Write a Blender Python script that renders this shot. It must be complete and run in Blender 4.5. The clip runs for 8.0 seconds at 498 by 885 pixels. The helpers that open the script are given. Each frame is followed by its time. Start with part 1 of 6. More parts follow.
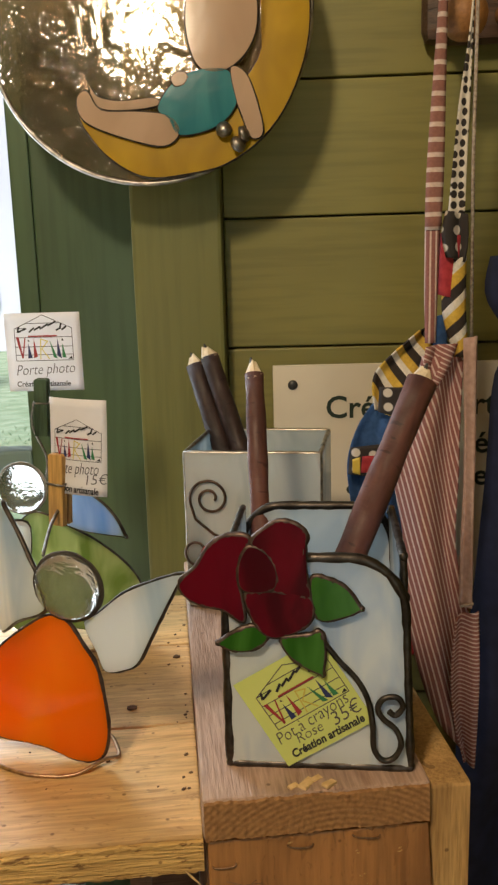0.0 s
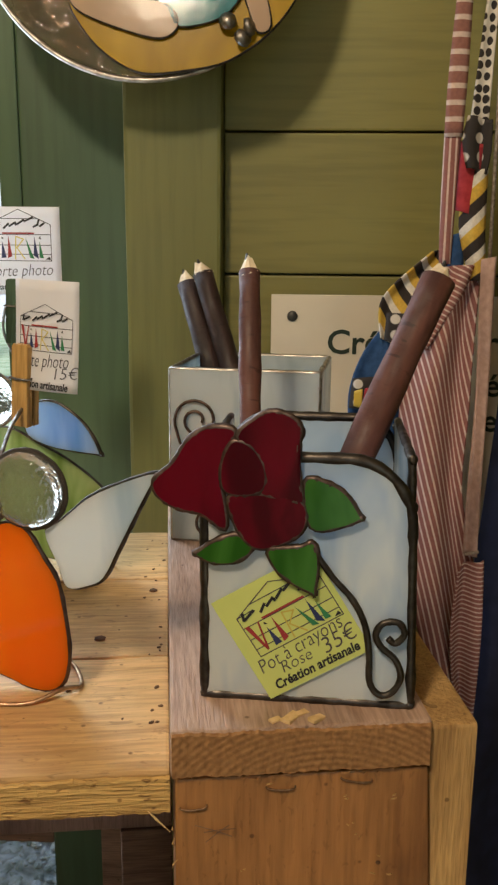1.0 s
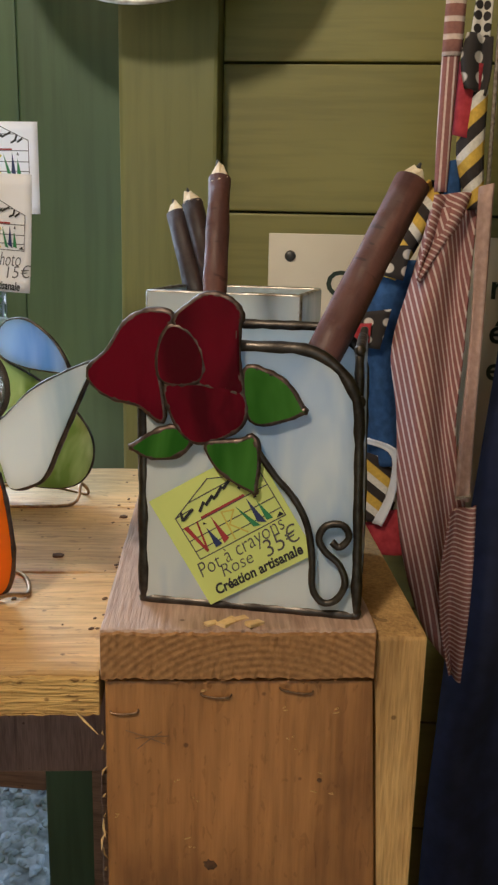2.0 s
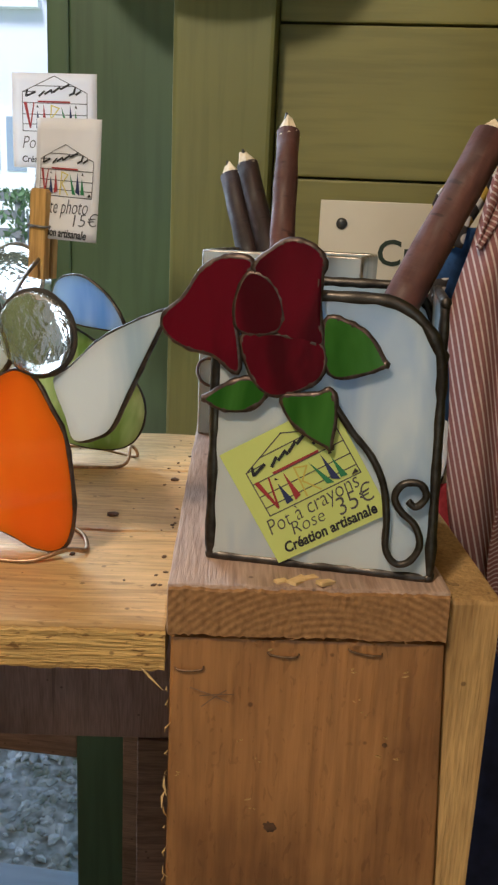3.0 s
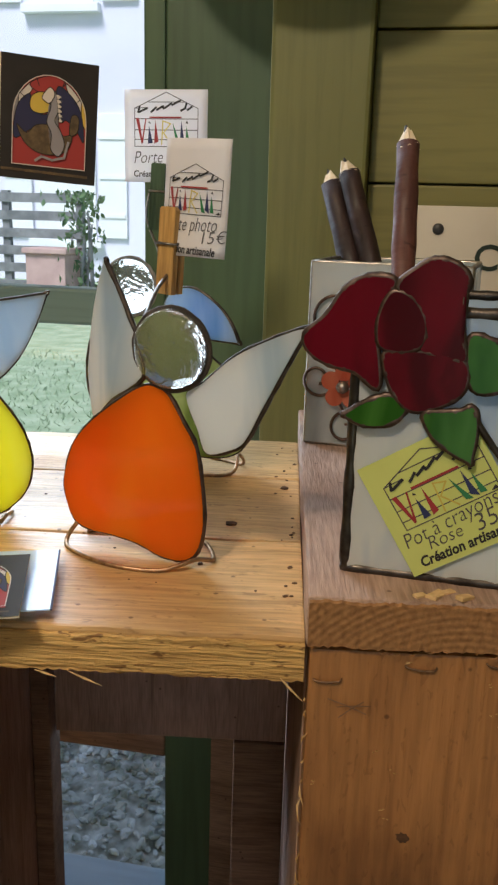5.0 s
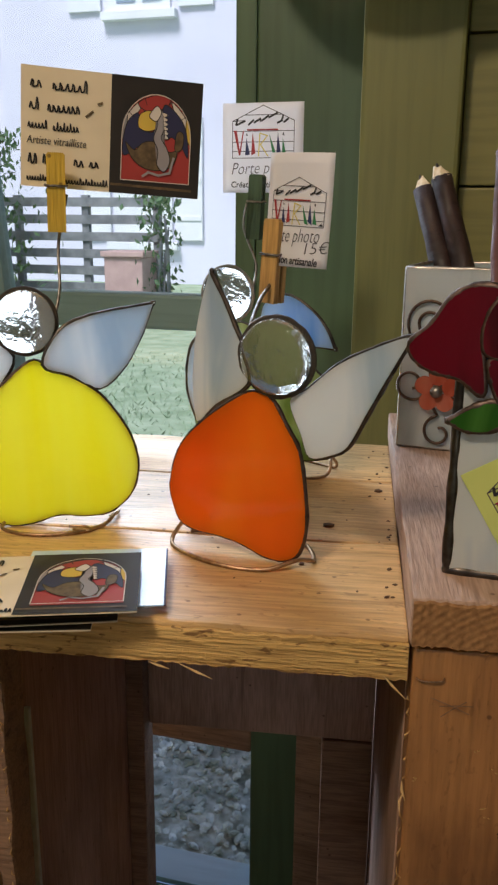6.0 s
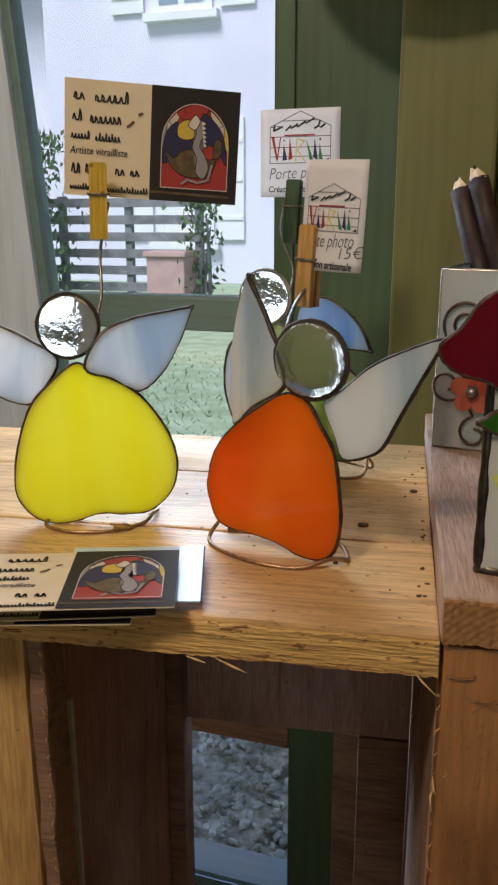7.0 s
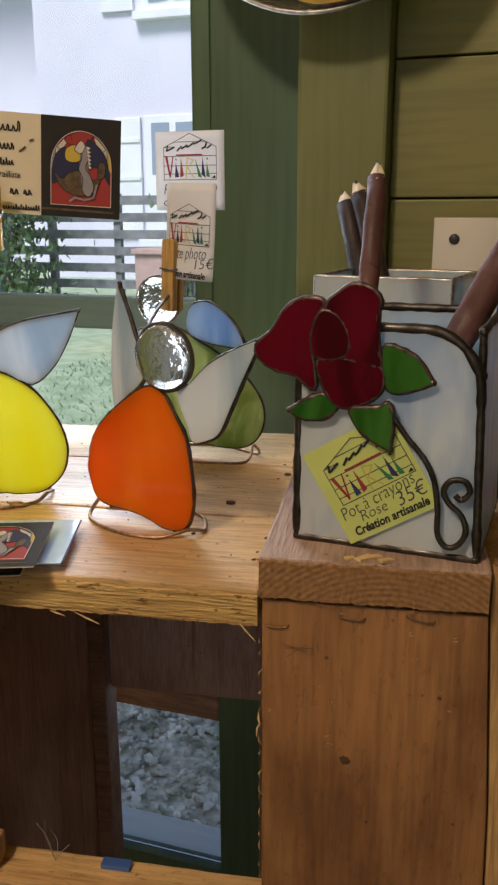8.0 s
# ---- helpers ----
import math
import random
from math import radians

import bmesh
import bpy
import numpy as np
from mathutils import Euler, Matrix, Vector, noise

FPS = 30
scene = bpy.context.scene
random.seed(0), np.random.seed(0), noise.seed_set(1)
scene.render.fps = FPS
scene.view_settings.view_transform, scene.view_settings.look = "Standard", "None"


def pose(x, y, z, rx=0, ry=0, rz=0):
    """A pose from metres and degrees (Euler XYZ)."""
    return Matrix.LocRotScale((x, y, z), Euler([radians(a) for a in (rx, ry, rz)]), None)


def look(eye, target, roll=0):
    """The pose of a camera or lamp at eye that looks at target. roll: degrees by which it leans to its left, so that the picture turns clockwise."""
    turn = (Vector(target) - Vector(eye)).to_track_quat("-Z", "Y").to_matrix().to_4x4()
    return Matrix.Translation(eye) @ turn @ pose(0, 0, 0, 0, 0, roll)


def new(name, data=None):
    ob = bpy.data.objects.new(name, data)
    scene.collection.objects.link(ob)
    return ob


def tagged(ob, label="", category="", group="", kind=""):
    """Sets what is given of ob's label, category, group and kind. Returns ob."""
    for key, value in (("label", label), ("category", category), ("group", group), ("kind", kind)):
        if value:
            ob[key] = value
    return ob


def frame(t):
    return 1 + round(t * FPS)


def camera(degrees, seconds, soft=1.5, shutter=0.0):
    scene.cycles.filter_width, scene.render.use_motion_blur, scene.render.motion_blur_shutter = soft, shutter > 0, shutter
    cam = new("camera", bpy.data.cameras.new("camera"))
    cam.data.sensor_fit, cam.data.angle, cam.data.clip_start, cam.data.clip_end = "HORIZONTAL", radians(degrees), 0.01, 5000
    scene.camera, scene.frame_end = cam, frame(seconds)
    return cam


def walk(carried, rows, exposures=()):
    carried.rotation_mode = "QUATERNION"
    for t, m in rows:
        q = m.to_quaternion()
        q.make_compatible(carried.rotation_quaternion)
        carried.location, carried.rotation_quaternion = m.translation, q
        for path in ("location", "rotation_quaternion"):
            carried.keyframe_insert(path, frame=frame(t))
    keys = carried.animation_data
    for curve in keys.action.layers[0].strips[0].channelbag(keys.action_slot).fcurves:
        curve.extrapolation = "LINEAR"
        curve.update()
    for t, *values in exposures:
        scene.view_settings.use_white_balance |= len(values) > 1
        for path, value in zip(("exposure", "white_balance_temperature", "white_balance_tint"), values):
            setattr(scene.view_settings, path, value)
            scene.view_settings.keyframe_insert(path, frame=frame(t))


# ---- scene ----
cam = camera(33.4, 8.0, 2.4)
PATH = [
    (0, (0.03793, 0.02964, 0.23311), (-0.04826, 1.98738, -0.16669), -1.662),
    (0.2, (0.04369, 0.04804, 0.22947), (-0.02029, 2.00628, -0.17203), -1.389),
    (0.5, (0.03725, 0.06540, 0.21330), (-0.03130, 2.02262, -0.19238), -0.865),
    (0.8, (0.03557, 0.06638, 0.19570), (-0.04605, 2.01879, -0.23025), 0.106),
    (1, (0.03910, 0.06898, 0.18664), (-0.03976, 2.01808, -0.25469), 0.534),
    (1.2, (0.05179, 0.07230, 0.17619), (-0.02572, 2.02072, -0.26840), 0.683),
    (2.3, (0.07547, 0.08173, 0.14283), (-0.13091, 2.01315, -0.33362), 1.801),
    (2.5, (0.06525, 0.08411, 0.13893), (-0.14713, 2.01368, -0.34237), 2.245),
    (3, (0.05508, 0.08146, 0.13645), (-0.15935, 2.00435, -0.37001), 2.589),
    (3.5, (0.05376, 0.08111, 0.13511), (-0.15954, 2.00174, -0.38034), 2.619),
    (4, (0.05450, 0.08279, 0.13726), (-0.15670, 2.00387, -0.37737), 2.655),
    (4.5, (0.04414, 0.08144, 0.13799), (-0.20741, 1.99775, -0.37630), 2.353),
    (4.8, (0.03410, 0.07751, 0.14035), (-0.27886, 1.98443, -0.37513), 1.853),
    (5, (0.02593, 0.07389, 0.14266), (-0.31928, 1.97497, -0.37379), 1.644),
    (5.2, (0.01891, 0.07152, 0.14430), (-0.36276, 1.96528, -0.37338), 1.403),
    (6.5, (0.01606, 0.05520, 0.14847), (-0.56163, 1.89776, -0.37235), 0.084),
    (7, (0.02101, 0.05316, 0.15049), (-0.59011, 1.88441, -0.37204), -0.149),
    (7.3, (0.03108, 0.05006, 0.15239), (-0.58309, 1.88106, -0.36741), -0.155),
    (7.5, (0.04804, 0.04468, 0.15528), (-0.56547, 1.87578, -0.36498), -0.227),
    (7.7, (0.06787, 0.03640, 0.15618), (-0.54083, 1.86790, -0.36833), -0.090),
    (8, (0.09977, 0.02082, 0.15948), (-0.49578, 1.85533, -0.36956), -0.125),
]
walk(cam, [(t, look(eye, target, roll)) for t, eye, target, roll in PATH],
     [(0, 0.0, 6700, 10), (1.0, 0.03, 6300, 10), (2.5, 0.12, 5750, 10), (4.5, -0.01, 6150, 11), (5.2, -0.19, 6050, 12), (6.5, -0.31, 6100, 15), (7.3, -0.36, 6050, 15), (8.0, -0.28, 6250, 15)])

# ---------------- light ----------------
world = bpy.data.worlds.new("overcast_sky")
scene.world = world
world.use_nodes = True
wn = world.node_tree.nodes
sky = wn.new("ShaderNodeTexSky")
sky.sky_type, sky.sun_disc = "NISHITA", False
sky.sun_elevation, sky.sun_rotation = radians(56), radians(197)
wn["Background"].inputs["Strength"].default_value = 0.15
world.node_tree.links.new(sky.outputs["Color"], wn["Background"].inputs["Color"])
sun = new("sun", bpy.data.lights.new("sun", "SUN"))
sun.data.energy, sun.data.angle, sun.data.color = 5.0, radians(20), (1.0, 0.98, 0.96)
sun.matrix_world = look((-3, -6, 15.5), (0, 4, 0))
bulb = new("bulb", bpy.data.lights.new("bulb", "POINT"))
bulb.data.energy, bulb.data.color, bulb.data.shadow_soft_size = 36.0, (1.0, 0.82, 0.58), 0.080
bulb.location = (-0.30, -0.45, 1.00)
for z0, z1 in ((0.09, 0.95), (-0.30, 0.045)):
    daylight = new("window_daylight", bpy.data.lights.new("window_daylight", "AREA"))
    daylight.data.shape, daylight.data.size, daylight.data.size_y = "RECTANGLE", 0.22, z1 - z0
    daylight.data.energy, daylight.data.color = 7.0 * (z1 - z0), (0.76, 0.88, 1.0)
    daylight.matrix_world = look((-0.302, 0.741, (z0 + z1) / 2), (-0.302, -1.0, (z0 + z1) / 2))

# ---------------- materials ----------------
def material(name, colour, rough=0.6, metal=0.0):
    m = bpy.data.materials.new(name)
    m.use_nodes = True
    b = m.node_tree.nodes["Principled BSDF"]
    b.inputs["Base Color"].default_value = (*colour, 1)
    b.inputs["Roughness"].default_value = rough
    b.inputs["Metallic"].default_value = metal
    return m


def node(m, kind, **values):
    n = m.node_tree.nodes.new(kind)
    for key, value in values.items():
        n.inputs[key.replace("_", " ")].default_value = value
    return n


def link(m, a, b):
    m.node_tree.links.new(a, b)


def ramp(m, source, stops):
    r = m.node_tree.nodes.new("ShaderNodeValToRGB")
    e = r.color_ramp.elements
    while len(e) < len(stops):
        e.new(0.5)
    for one, (at, c) in zip(e, stops):
        one.position, one.color = at, (*c, 1)
    link(m, source, r.inputs["Fac"])
    return r.outputs["Color"]


def coords(m, scale=(1, 1, 1), turn=(0, 0, 0)):
    """Object coordinates with a shift of each object's own."""
    tc = m.node_tree.nodes.new("ShaderNodeTexCoord")
    info = m.node_tree.nodes.new("ShaderNodeObjectInfo")
    add = m.node_tree.nodes.new("ShaderNodeVectorMath")
    add.operation = "MULTIPLY_ADD"
    add.inputs[1].default_value = (1, 1, 1)
    link(m, tc.outputs["Object"], add.inputs[0])
    link(m, info.outputs["Random"], add.inputs[2])
    mp = m.node_tree.nodes.new("ShaderNodeMapping")
    mp.inputs["Scale"].default_value = scale
    mp.inputs["Rotation"].default_value = turn
    link(m, add.outputs[0], mp.inputs["Vector"])
    return mp.outputs["Vector"]


def bump(m, height, strength=0.3, distance=0.001):
    b = node(m, "ShaderNodeBump", Strength=strength, Distance=distance)
    link(m, height, b.inputs["Height"])
    link(m, b.outputs["Normal"], m.node_tree.nodes["Principled BSDF"].inputs["Normal"])


def mix(m, fac, a, b, how="MIX"):
    n = m.node_tree.nodes.new("ShaderNodeMix")
    n.data_type, n.blend_type = "RGBA", how
    for value, socket in ((fac, n.inputs[0]), (a, n.inputs[6]), (b, n.inputs[7])):
        if hasattr(value, "node"):
            link(m, value, socket)
        elif isinstance(value, tuple):
            socket.default_value = (*value, 1)
        else:
            socket.default_value = value
    return n.outputs[2]


def wood(name, dark, light, along="x", rough=0.65, depth=0.0006, dirt=0.5, ring=60.0, knots=0.0, cracks=0.5, flecks=0.0):
    """Sawn timber: stretched grain, growth bands, cracks, dirt, specks and knots."""
    m = material(name, light, rough)
    long = {"x": (0.07, 1, 1), "y": (1, 0.07, 1), "z": (1, 1, 0.07)}[along]
    v = coords(m, long)
    wave = node(m, "ShaderNodeTexNoise", Scale=ring * 2.4, Detail=5, Distortion=0.5)
    link(m, v, wave.inputs["Vector"])
    fine = node(m, "ShaderNodeTexNoise", Scale=ring * 13, Detail=4)
    link(m, v, fine.inputs["Vector"])
    big = node(m, "ShaderNodeTexNoise", Scale=22, Detail=6)
    link(m, coords(m, tuple(0.5 if q < 1 else 1 for q in long)), big.inputs["Vector"])
    mid = tuple((a + 2 * b) / 3 for a, b in zip(dark, light))
    c = ramp(m, wave.outputs["Fac"], [(0.34, dark), (0.47, mid), (0.60, light), (0.68, mid)])
    c = mix(m, 0.40, c, ramp(m, fine.outputs["Fac"], [(0.35, tuple(x * 0.5 for x in dark)), (0.62, light)]))
    c = mix(m, dirt, c, ramp(m, big.outputs["Fac"], [(0.33, (0.42, 0.36, 0.32)), (0.52, (0.95, 0.93, 0.9)), (0.7, (1.12, 1.1, 1.08))]), "MULTIPLY")
    split = node(m, "ShaderNodeTexNoise", Scale=ring * 1.7, Detail=2)
    link(m, coords(m, tuple(0.018 if q < 1 else 1 for q in long)), split.inputs["Vector"])
    line = ramp(m, split.outputs["Fac"], [(0.285, (0.18, 0.13, 0.1)), (0.31, (1, 1, 1))])
    c = mix(m, cracks, c, line, "MULTIPLY")
    speck = node(m, "ShaderNodeTexVoronoi", Scale=75.0)
    link(m, coords(m), speck.inputs["Vector"])
    c = mix(m, 0.7, c, ramp(m, speck.outputs["Distance"], [(0.05, (0.2, 0.14, 0.1)), (0.09, (1, 1, 1))]), "MULTIPLY")
    if flecks:
        tear = node(m, "ShaderNodeTexNoise", Scale=330.0, Detail=3, Distortion=1.2)
        link(m, coords(m, tuple(0.3 if q < 1 else 1 for q in long)), tear.inputs["Vector"])
        c = mix(m, flecks, c, ramp(m, tear.outputs["Fac"], [(0.335, (0.22, 0.13, 0.07)), (0.39, (1, 1, 1))]), "MULTIPLY")
    if knots:
        cell = node(m, "ShaderNodeTexVoronoi", Scale=knots)
        link(m, coords(m, tuple(0.55 if q < 1 else 1 for q in long)), cell.inputs["Vector"])
        c = mix(m, 0.85, c, ramp(m, cell.outputs["Distance"], [(0.05, (0.16, 0.09, 0.05)), (0.075, (0.5, 0.36, 0.25)), (0.13, (1, 1, 1))]), "MULTIPLY")
    link(m, c, m.node_tree.nodes["Principled BSDF"].inputs["Base Color"])
    r = ramp(m, big.outputs["Fac"], [(0.3, (rough + 0.15,) * 3), (0.7, (rough - 0.12,) * 3)])
    link(m, r, m.node_tree.nodes["Principled BSDF"].inputs["Roughness"])
    h = mix(m, 0.45, wave.outputs["Fac"], fine.outputs["Fac"])
    bump(m, mix(m, 0.5, h, line, "MULTIPLY"), 0.8, depth * 2.2)
    return m


def end_grain_wood(name, dark, light):
    """Growth rings on a sawn end."""
    m = material(name, light, 0.75)
    tc = m.node_tree.nodes.new("ShaderNodeTexCoord")
    mp = m.node_tree.nodes.new("ShaderNodeMapping")
    mp.inputs["Location"].default_value = (-0.058, 0, 0.052)
    link(m, tc.outputs["Object"], mp.inputs["Vector"])
    w = node(m, "ShaderNodeTexWave", Scale=120.0, Distortion=0.7, Detail=1.0, Detail_Scale=0.4)
    w.wave_type, w.rings_direction = "RINGS", "Y"
    link(m, mp.outputs["Vector"], w.inputs["Vector"])
    n = node(m, "ShaderNodeTexNoise", Scale=420, Detail=4)
    link(m, tc.outputs["Object"], n.inputs["Vector"])
    c = ramp(m, w.outputs["Fac"], [(0.05, dark), (0.85, light)])
    patch = node(m, "ShaderNodeTexNoise", Scale=45, Detail=5)
    link(m, tc.outputs["Object"], patch.inputs["Vector"])
    c = mix(m, ramp(m, patch.outputs["Fac"], [(0.40, (0.10,) * 3), (0.60, (0.65,) * 3)]), c, tuple((p + q) / 2 for p, q in zip(dark, light)))
    c = mix(m, 0.6, c, ramp(m, n.outputs["Fac"], [(0.35, (0.45, 0.4, 0.36)), (0.62, (1, 1, 1))]), "MULTIPLY")
    link(m, c, m.node_tree.nodes["Principled BSDF"].inputs["Base Color"])
    bump(m, mix(m, 0.6, w.outputs["Fac"], n.outputs["Fac"]), 0.45, 0.0006)
    return m


def painted(name, colour, along="x", rough=0.5, vary=0.25):
    """Paint on boards, with the grain and brush marks showing through."""
    m = material(name, colour, rough)
    long = {"x": (0.06, 1, 1), "z": (1, 1, 0.06)}[along]
    grain = node(m, "ShaderNodeTexNoise", Scale=170, Detail=5)
    link(m, coords(m, long), grain.inputs["Vector"])
    big = node(m, "ShaderNodeTexNoise", Scale=9, Detail=4)
    link(m, coords(m, tuple(0.3 if q < 1 else 1 for q in long)), big.inputs["Vector"])
    lo, hi = tuple(x * (1 - vary) for x in colour), tuple(min(1, x * (1 + vary)) for x in colour)
    c = ramp(m, big.outputs["Fac"], [(0.3, lo), (0.7, hi)])
    c = mix(m, 0.22, c, ramp(m, grain.outputs["Fac"], [(0.38, tuple(x * 0.6 for x in colour)), (0.55, hi)]))
    cell = node(m, "ShaderNodeTexVoronoi", Scale=7.0)
    link(m, coords(m, tuple(0.5 if q < 1 else 1 for q in long)), cell.inputs["Vector"])
    c = mix(m, 0.6, c, ramp(m, cell.outputs["Distance"], [(0.04, (0.35, 0.3, 0.2)), (0.08, (1, 1, 1))]), "MULTIPLY")
    link(m, c, m.node_tree.nodes["Principled BSDF"].inputs["Base Color"])
    bump(m, grain.outputs["Fac"], 0.35, 0.0005)
    return m


def art_glass(name, deep, pale, translucent=0.45, scale=28.0, stretch=(1, 1, 0.35), rough=0.12, turn=(0, 0, 0), shine=0.5):
    """Opalescent sheet glass: streaks of two tones that let some light through, glossy on top."""
    m = material(name, deep, rough)
    n = node(m, "ShaderNodeTexNoise", Scale=scale, Detail=3, Distortion=0.8)
    link(m, coords(m, stretch, turn), n.inputs["Vector"])
    c = ramp(m, n.outputs["Fac"], [(0.36, deep), (0.62, pale)])
    b = m.node_tree.nodes["Principled BSDF"]
    link(m, c, b.inputs["Base Color"])
    b.inputs["Specular IOR Level"].default_value = shine
    wavy = node(m, "ShaderNodeTexNoise", Scale=90, Detail=2)
    link(m, coords(m), wavy.inputs["Vector"])
    bump(m, wavy.outputs["Fac"], 0.12, 0.001)
    t = m.node_tree.nodes.new("ShaderNodeBsdfTranslucent")
    link(m, c, t.inputs["Color"])
    s = m.node_tree.nodes.new("ShaderNodeMixShader")
    s.inputs["Fac"].default_value = translucent
    link(m, b.outputs["BSDF"], s.inputs[1])
    link(m, t.outputs["BSDF"], s.inputs[2])
    link(m, s.outputs["Shader"], m.node_tree.nodes["Material Output"].inputs["Surface"])
    return m


def clear_glass(name, tint=(1, 1, 1), rough=0.02, lumps=0.0, scale=60.0, clarity=1.0, ior=1.48):
    m = material(name, tint, rough)
    b = m.node_tree.nodes["Principled BSDF"]
    b.inputs["Transmission Weight"].default_value = clarity
    b.inputs["IOR"].default_value = ior
    if lumps:
        n = node(m, "ShaderNodeTexNoise", Scale=scale, Detail=2, Distortion=1.5)
        link(m, coords(m), n.inputs["Vector"])
        bump(m, n.outputs["Fac"], lumps, 0.004)
    return m


def seedy_glass(name, tint):
    """Old clear glass: slow ripples and a scatter of small seeds that catch the light."""
    m = clear_glass(name, tint, 0.06, ior=1.7)
    v = coords(m)
    slow = node(m, "ShaderNodeTexNoise", Scale=30.0, Detail=2, Distortion=1.0)
    grainy = node(m, "ShaderNodeTexNoise", Scale=240.0, Detail=2, Distortion=0.6)
    seeds = node(m, "ShaderNodeTexVoronoi", Scale=260.0)
    drift = node(m, "ShaderNodeTexNoise", Scale=40.0, Detail=3)
    for n in (slow, grainy, seeds, drift):
        link(m, v, n.inputs["Vector"])
    dots = ramp(m, seeds.outputs["Distance"], [(0.10, (1, 1, 1)), (0.42, (0, 0, 0))])
    where = ramp(m, drift.outputs["Fac"], [(0.42, (0.1, 0.1, 0.1)), (0.58, (1, 1, 1))])
    h = mix(m, 0.30, slow.outputs["Fac"], mix(m, 1.0, dots, where, "MULTIPLY"), "ADD")
    h = mix(m, 0.10, h, grainy.outputs["Fac"], "ADD")
    bump(m, h, 0.30, 0.003)
    return m


def streaked_pot_glass(name, deep, pale):
    """Opal sheet whose blue streaks gather towards one upper corner."""
    m = art_glass(name, deep, pale, 0.45, 42.0, (1, 1, 0.3), turn=(0, 0.5, 0))
    shade = next(n for n in m.node_tree.nodes if n.type == "VALTORGB")
    cloud = next(n for n in m.node_tree.nodes if n.type == "TEX_NOISE")
    tc = m.node_tree.nodes.new("ShaderNodeTexCoord")
    lean = m.node_tree.nodes.new("ShaderNodeVectorMath")
    lean.operation = "DOT_PRODUCT"
    lean.inputs[1].default_value = (-1.7, 0, -2.2)
    link(m, tc.outputs["Object"], lean.inputs[0])
    total = m.node_tree.nodes.new("ShaderNodeMath")
    total.operation = "ADD"
    link(m, lean.outputs["Value"], total.inputs[0])
    lift = m.node_tree.nodes.new("ShaderNodeMath")
    lift.operation, lift.inputs[1].default_value = "ADD", 0.20
    link(m, cloud.outputs["Fac"], lift.inputs[0])
    link(m, lift.outputs[0], total.inputs[1])
    link(m, total.outputs[0], shade.inputs["Fac"])
    return m


def metal(name, colour, rough=0.32, dull=0.5, scale=140.0):
    """Solder with a patina: bright and dull patches, lumpy."""
    m = material(name, colour, rough, 1.0)
    n = node(m, "ShaderNodeTexNoise", Scale=scale, Detail=4)
    link(m, coords(m), n.inputs["Vector"])
    b = m.node_tree.nodes["Principled BSDF"]
    c = ramp(m, n.outputs["Fac"], [(0.35, tuple(x * dull for x in colour)), (0.65, colour)])
    link(m, c, b.inputs["Base Color"])
    r = ramp(m, n.outputs["Fac"], [(0.3, (rough + 0.25,) * 3), (0.7, (rough,) * 3)])
    link(m, r, b.inputs["Roughness"])
    bump(m, n.outputs["Fac"], 0.5, 0.0008)
    return m


def mottled(name, a, b, scale=30.0, rough=0.8, depth=0.0, detail=5, stretch=(1, 1, 1)):
    m = material(name, a, rough)
    n = node(m, "ShaderNodeTexNoise", Scale=scale, Detail=detail)
    link(m, coords(m, stretch), n.inputs["Vector"])
    link(m, ramp(m, n.outputs["Fac"], [(0.35, a), (0.65, b)]), m.node_tree.nodes["Principled BSDF"].inputs["Base Color"])
    if depth:
        bump(m, n.outputs["Fac"], 0.6, depth)
    return m


def bark_skin(name, a, b):
    """Thin shiny twig bark: blotches, pale scrapes and short cross marks."""
    m = material(name, a, 0.45)
    n = node(m, "ShaderNodeTexNoise", Scale=130, Detail=6)
    link(m, coords(m, (1, 1, 0.22)), n.inputs["Vector"])
    c = ramp(m, n.outputs["Fac"], [(0.36, a), (0.62, b)])
    s = node(m, "ShaderNodeTexNoise", Scale=210, Detail=3, Distortion=0.6)
    link(m, coords(m, (0.5, 0.5, 0.35)), s.inputs["Vector"])
    c = mix(m, ramp(m, s.outputs["Fac"], [(0.70, (0, 0, 0)), (0.80, (0.25,) * 3)]), c, tuple(min(1, 2.6 * q + 0.05) for q in b))
    k = node(m, "ShaderNodeTexNoise", Scale=260, Detail=2)
    link(m, coords(m, (0.3, 0.3, 1)), k.inputs["Vector"])
    c = mix(m, 0.7, c, ramp(m, k.outputs["Fac"], [(0.30, (0.35, 0.3, 0.28)), (0.36, (1, 1, 1))]), "MULTIPLY")
    bsdf = m.node_tree.nodes["Principled BSDF"]
    link(m, c, bsdf.inputs["Base Color"])
    link(m, ramp(m, s.outputs["Fac"], [(0.35, (0.52,) * 3), (0.65, (0.78,) * 3)]), bsdf.inputs["Roughness"])
    bump(m, mix(m, 0.5, n.outputs["Fac"], k.outputs["Fac"]), 0.7, 0.0016)
    return m


def paper(name, colour):
    m = mottled(name, tuple(x * 0.95 for x in colour), colour, 60, 0.75)
    b = m.node_tree.nodes["Principled BSDF"]
    t = m.node_tree.nodes.new("ShaderNodeBsdfTranslucent")
    t.inputs["Color"].default_value = (*colour, 1)
    s = m.node_tree.nodes.new("ShaderNodeMixShader")
    s.inputs["Fac"].default_value = 0.25
    link(m, b.outputs["BSDF"], s.inputs[1])
    link(m, t.outputs["BSDF"], s.inputs[2])
    link(m, s.outputs["Shader"], m.node_tree.nodes["Material Output"].inputs["Surface"])
    return m


